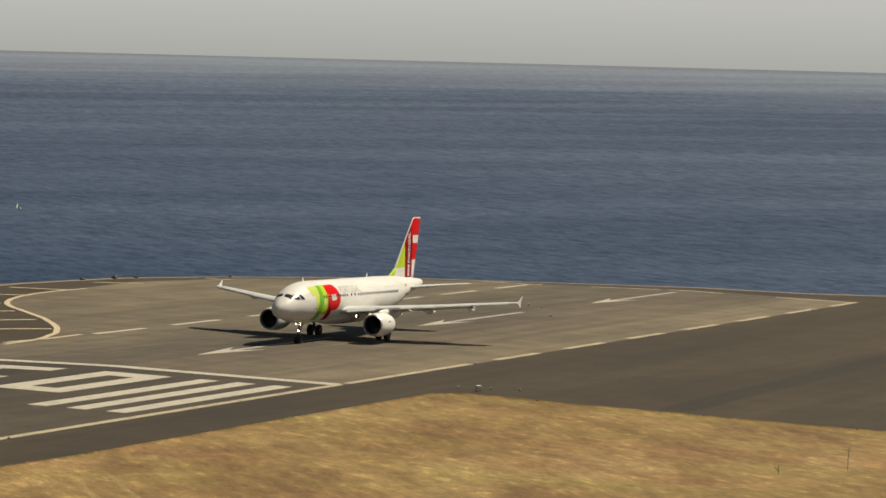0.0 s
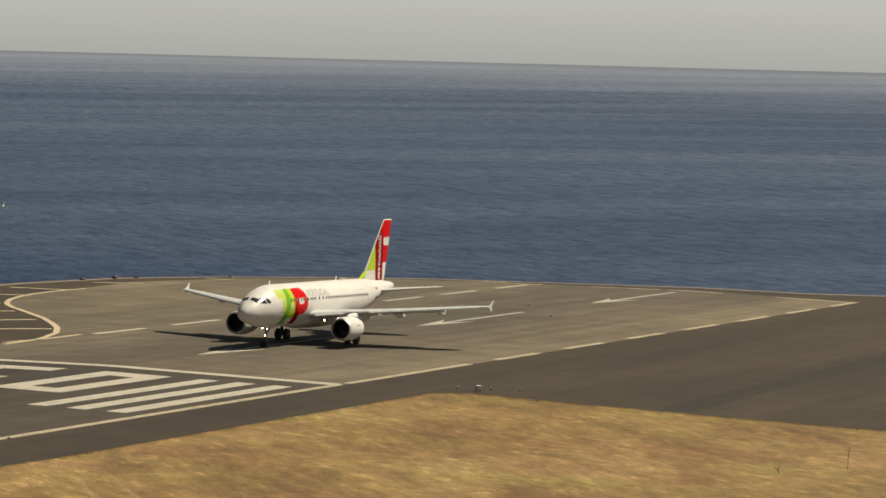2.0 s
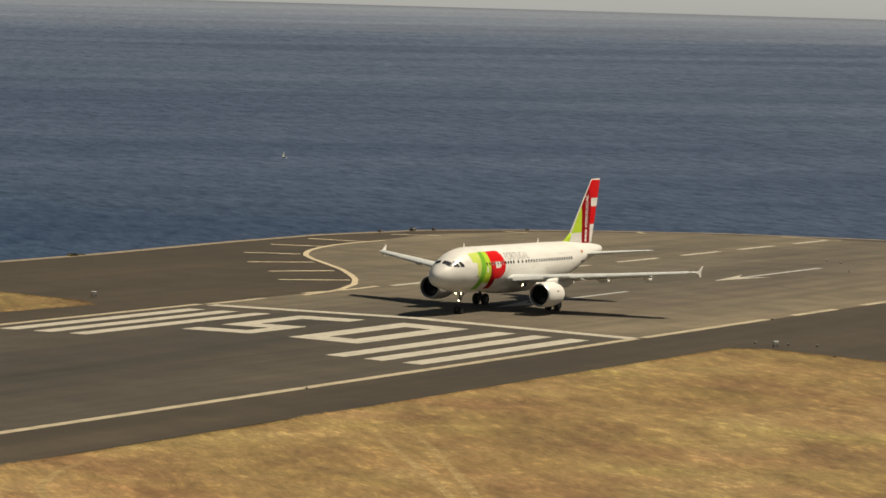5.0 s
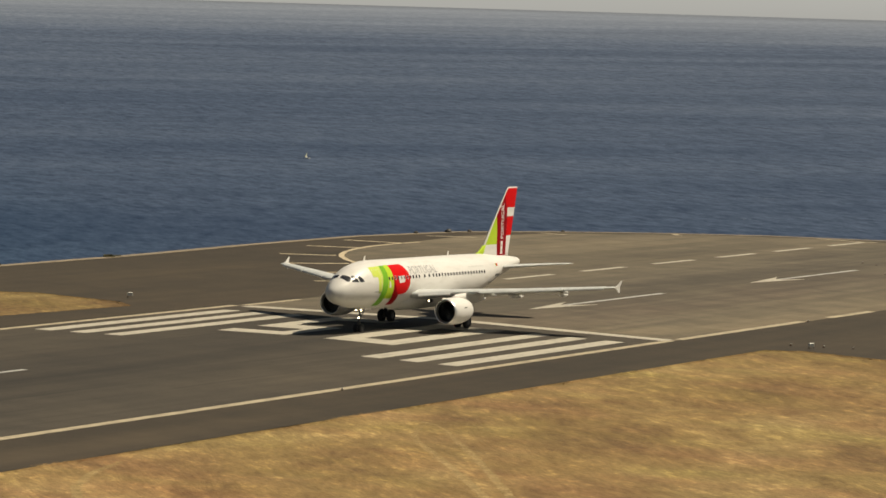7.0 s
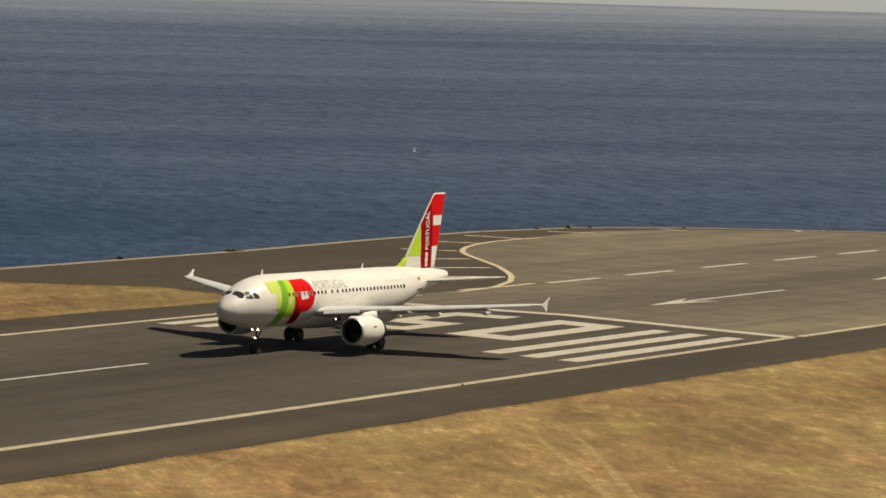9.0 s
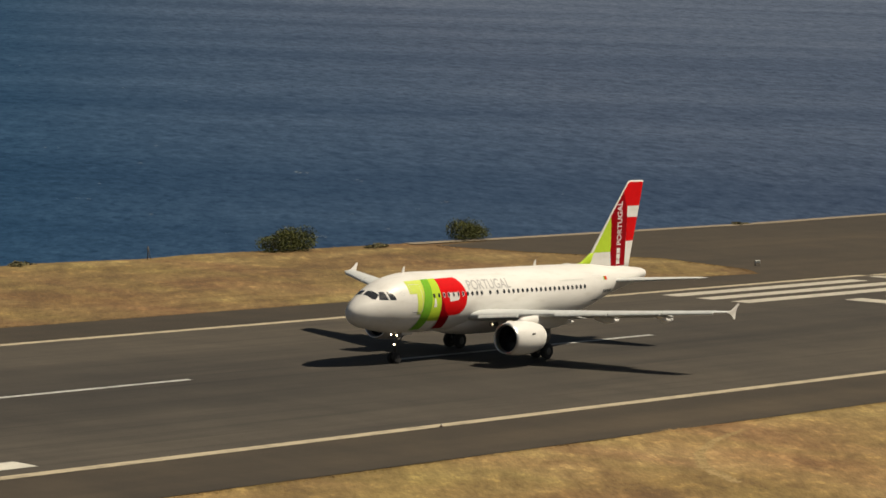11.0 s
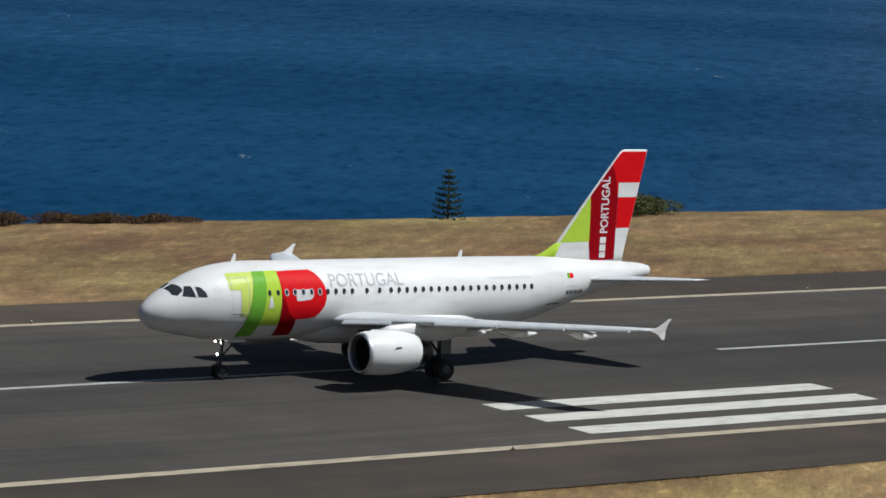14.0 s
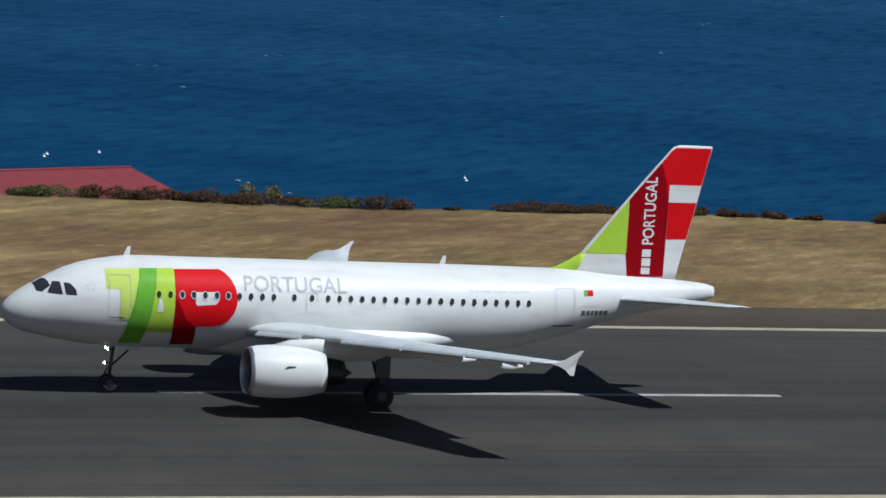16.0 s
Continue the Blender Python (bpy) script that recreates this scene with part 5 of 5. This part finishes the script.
# ---- dry grass tufts ----
def tufts(name, spots, size, seed, label, mat="grass"):
    rng = np.random.default_rng(seed)
    n = len(spots)
    base = np.asarray(spots)
    s = size * rng.uniform(0.5, 1.6, n)
    wide = rng.uniform(0.7, 1.5, n)
    corners = []
    for k in range(4):
        a = 2 * math.pi * k / 4 + rng.uniform(-0.5, 0.5, n)
        corners.append(base + np.stack([np.cos(a) * s * wide, np.sin(a) * s / wide, np.full(n, -0.01)], 1))
    top = base + np.stack([rng.normal(0, 0.3, n) * s, rng.normal(0, 0.3, n) * s, s * rng.uniform(0.06, 0.22, n)], 1)
    vv = np.stack(corners + [top], 1).reshape(-1, 3)
    o = 5 * np.arange(n)[:, None]
    ff = np.concatenate([o + np.array([[k, (k + 1) % 4, 4]]) for k in range(4)])
    ob = mesh_of(name, vv, ff, mat)
    return tagged(ob, label, "grass", kind="stuff")


def scatter(count, x0, x1, y0, y1, keep, seed):
    rng = np.random.default_rng(seed)
    out = []
    while len(out) < count:
        x, y = rng.uniform(x0, x1), rng.uniform(y0, y1)
        if keep(x, y) and noise.noise((x * 0.13, y * 0.22, seed)) + 0.5 * noise.noise((x * 0.6, y * 0.6, seed)) > rng.uniform(-0.75, 0.45):
            out.append((x, y, turf_z(x, y) - 0.02))
    return out


def near_side(x, y):
    return y < -32.2 and x < float(np.interp(y, [-110, -60, -45, -35, -32], [-12.5, -5.5, -2.5, 0, -2])) and math.hypot(x - EYE.x, y - EYE.y) > 100


def far_side(x, y):
    if y < 30.8 or y > float(np.interp(x, [-240, -210, -190, -140, -105, -50], [77.2, 74.1, 73.3, 70.5, 68.1, 67.1])):
        return False
    return x < float(np.interp(y, [30, 32, 43, 54, 63, 67], [-9, -5.5, -3.5, -10.5, -13.5, -14]))


def along(points, count, spread, seed, lift=0.0):
    """Places scattered along a line of points."""
    rng = np.random.default_rng(seed)
    pts = np.array(points, float)
    step = np.concatenate([[0], np.cumsum(np.linalg.norm(np.diff(pts, axis=0), axis=1))])
    u = rng.uniform(0, step[-1], count)
    xy = np.stack([np.interp(u, step, pts[:, 0]), np.interp(u, step, pts[:, 1])], 1) + rng.normal(0, spread, (count, 2))
    return [(x, y, turf_z(x, y) + lift) for x, y in xy.tolist()]


tufts("dry_grass", scatter(30000, -185, 0, -96, -32.0, near_side, 1), 0.10, 11, "dry yellow grass tufts beside the runway")
tufts("dry_grass", scatter(12000, -262, -3, 30.8, 77, far_side, 2), 0.09, 12, "dry yellow grass tufts on the seaward strip")
# ragged grass along the tarmac's edges
tufts("dry_grass", along([(-190, -32), (-1.5, -32), (0.2, -35), (-2, -45), (-5, -60), (-10, -95)], 9000, 0.20, 13, 0.02), 0.17, 13, "ragged dry grass along the shoulder's edge")
tufts("dry_grass", along([(-262, 30.7), (-30, 30.7), (-8, 28.8), (-5.2, 32), (-3.2, 43), (-10, 54), (-13, 63)], 6000, 0.20, 14, 0.02), 0.17, 14, "ragged dry grass along the shoulder's edge")
# pale trodden wheel tracks
for seed, line in ((15, [(-70, -37.6), (-76, -40.2), (-80.3, -43.0), (-89.9, -50.8), (-99.5, -58.3), (-107, -64)]),
                   (16, [(-69, -35.6), (-70.4, -38.4), (-72.7, -40.7), (-85.6, -50.3), (-98.5, -59.5), (-106, -65.5)]),
                   (18, [(-101.5, -34.2), (-108, -36.3), (-113, -38.8), (-117.1, -42.1), (-121, -47)])):
    tufts("trodden_grass", along(line, 4200, 0.16, seed), 0.10, seed, "pale trodden grass of a wheel track", "straw")
# pale straw lying in patches beside the shoulder
tufts("dry_straw", scatter(6000, -185, -2, -46, -33.0, near_side, 5), 0.13, 19, "pale dry straw lying in patches beside the runway", "straw")


# ---- what moves ----
def motions():
    rows = []
    track = [(0.0, 30.23), (0.5, 28.66), (1.0, 26.94), (1.5, 25.03), (2.0, 22.88), (2.5, 20.44), (3.0, 17.64), (3.5, 14.44), (4.0, 10.78), (4.5, 6.63), (5.0, 1.96),
             (5.5, -3.28), (6.0, -9.1), (6.5, -15.51), (7.0, -22.53), (7.5, -30.17), (8.0, -38.42), (8.5, -47.28), (9.0, -56.76), (9.5, -66.85), (10.0, -77.54),
             (10.5, -88.83), (11.0, -100.72), (11.5, -113.22), (12.0, -126.33), (12.5, -140.04), (13.0, -154.38), (13.5, -169.35), (14.0, -184.95),
             (14.5, -201.2), (15.0, -218.09), (15.5, -235.62), (16.0, -253.76)]
    for t, x in track:
        y = float(np.interp(t, [0, 5, 10, 12.5, 14, 16], [-0.9, -0.95, -1.35, -1.2, -0.6, -0.15]))
        x += float(np.interp(t, [0, 3, 5, 10, 12.5, 14, 16], [0.60, 0.60, 0.54, 0.3, 0.1, 0.1, 0.07]))
        yaw = float(np.interp(t, [0, 5, 8, 10, 12.5, 14, 16], [0.12, 0.12, 0.7, 1.2, 0.65, 0.45, 0.8]))
        rise = float(np.interp(t, [0, 5, 9, 13, 16], [0.03, 0.03, 0.06, 0.12, 0.17]))  # the wings take up the weight
        m = pose(x, y, FALL * (x + 16.4) + rise, 0, 0, yaw) @ pose(16.4, 0, 0) @ pose(0, 0, 0, 0, 1.15, 0) @ pose(-16.4, 0, 0)
        rows.append((t, m))
    walk(plane, rows)
    walk(boat, [(t, pose(1240 + 1.0 * t, 745 + 4.4 * t, sea_z(1240 + t, 745 + 4.4 * t), 0, 0, 80)) for t in (0.0, 4.0, 8.0, 12.0, 16.0)])


motions()
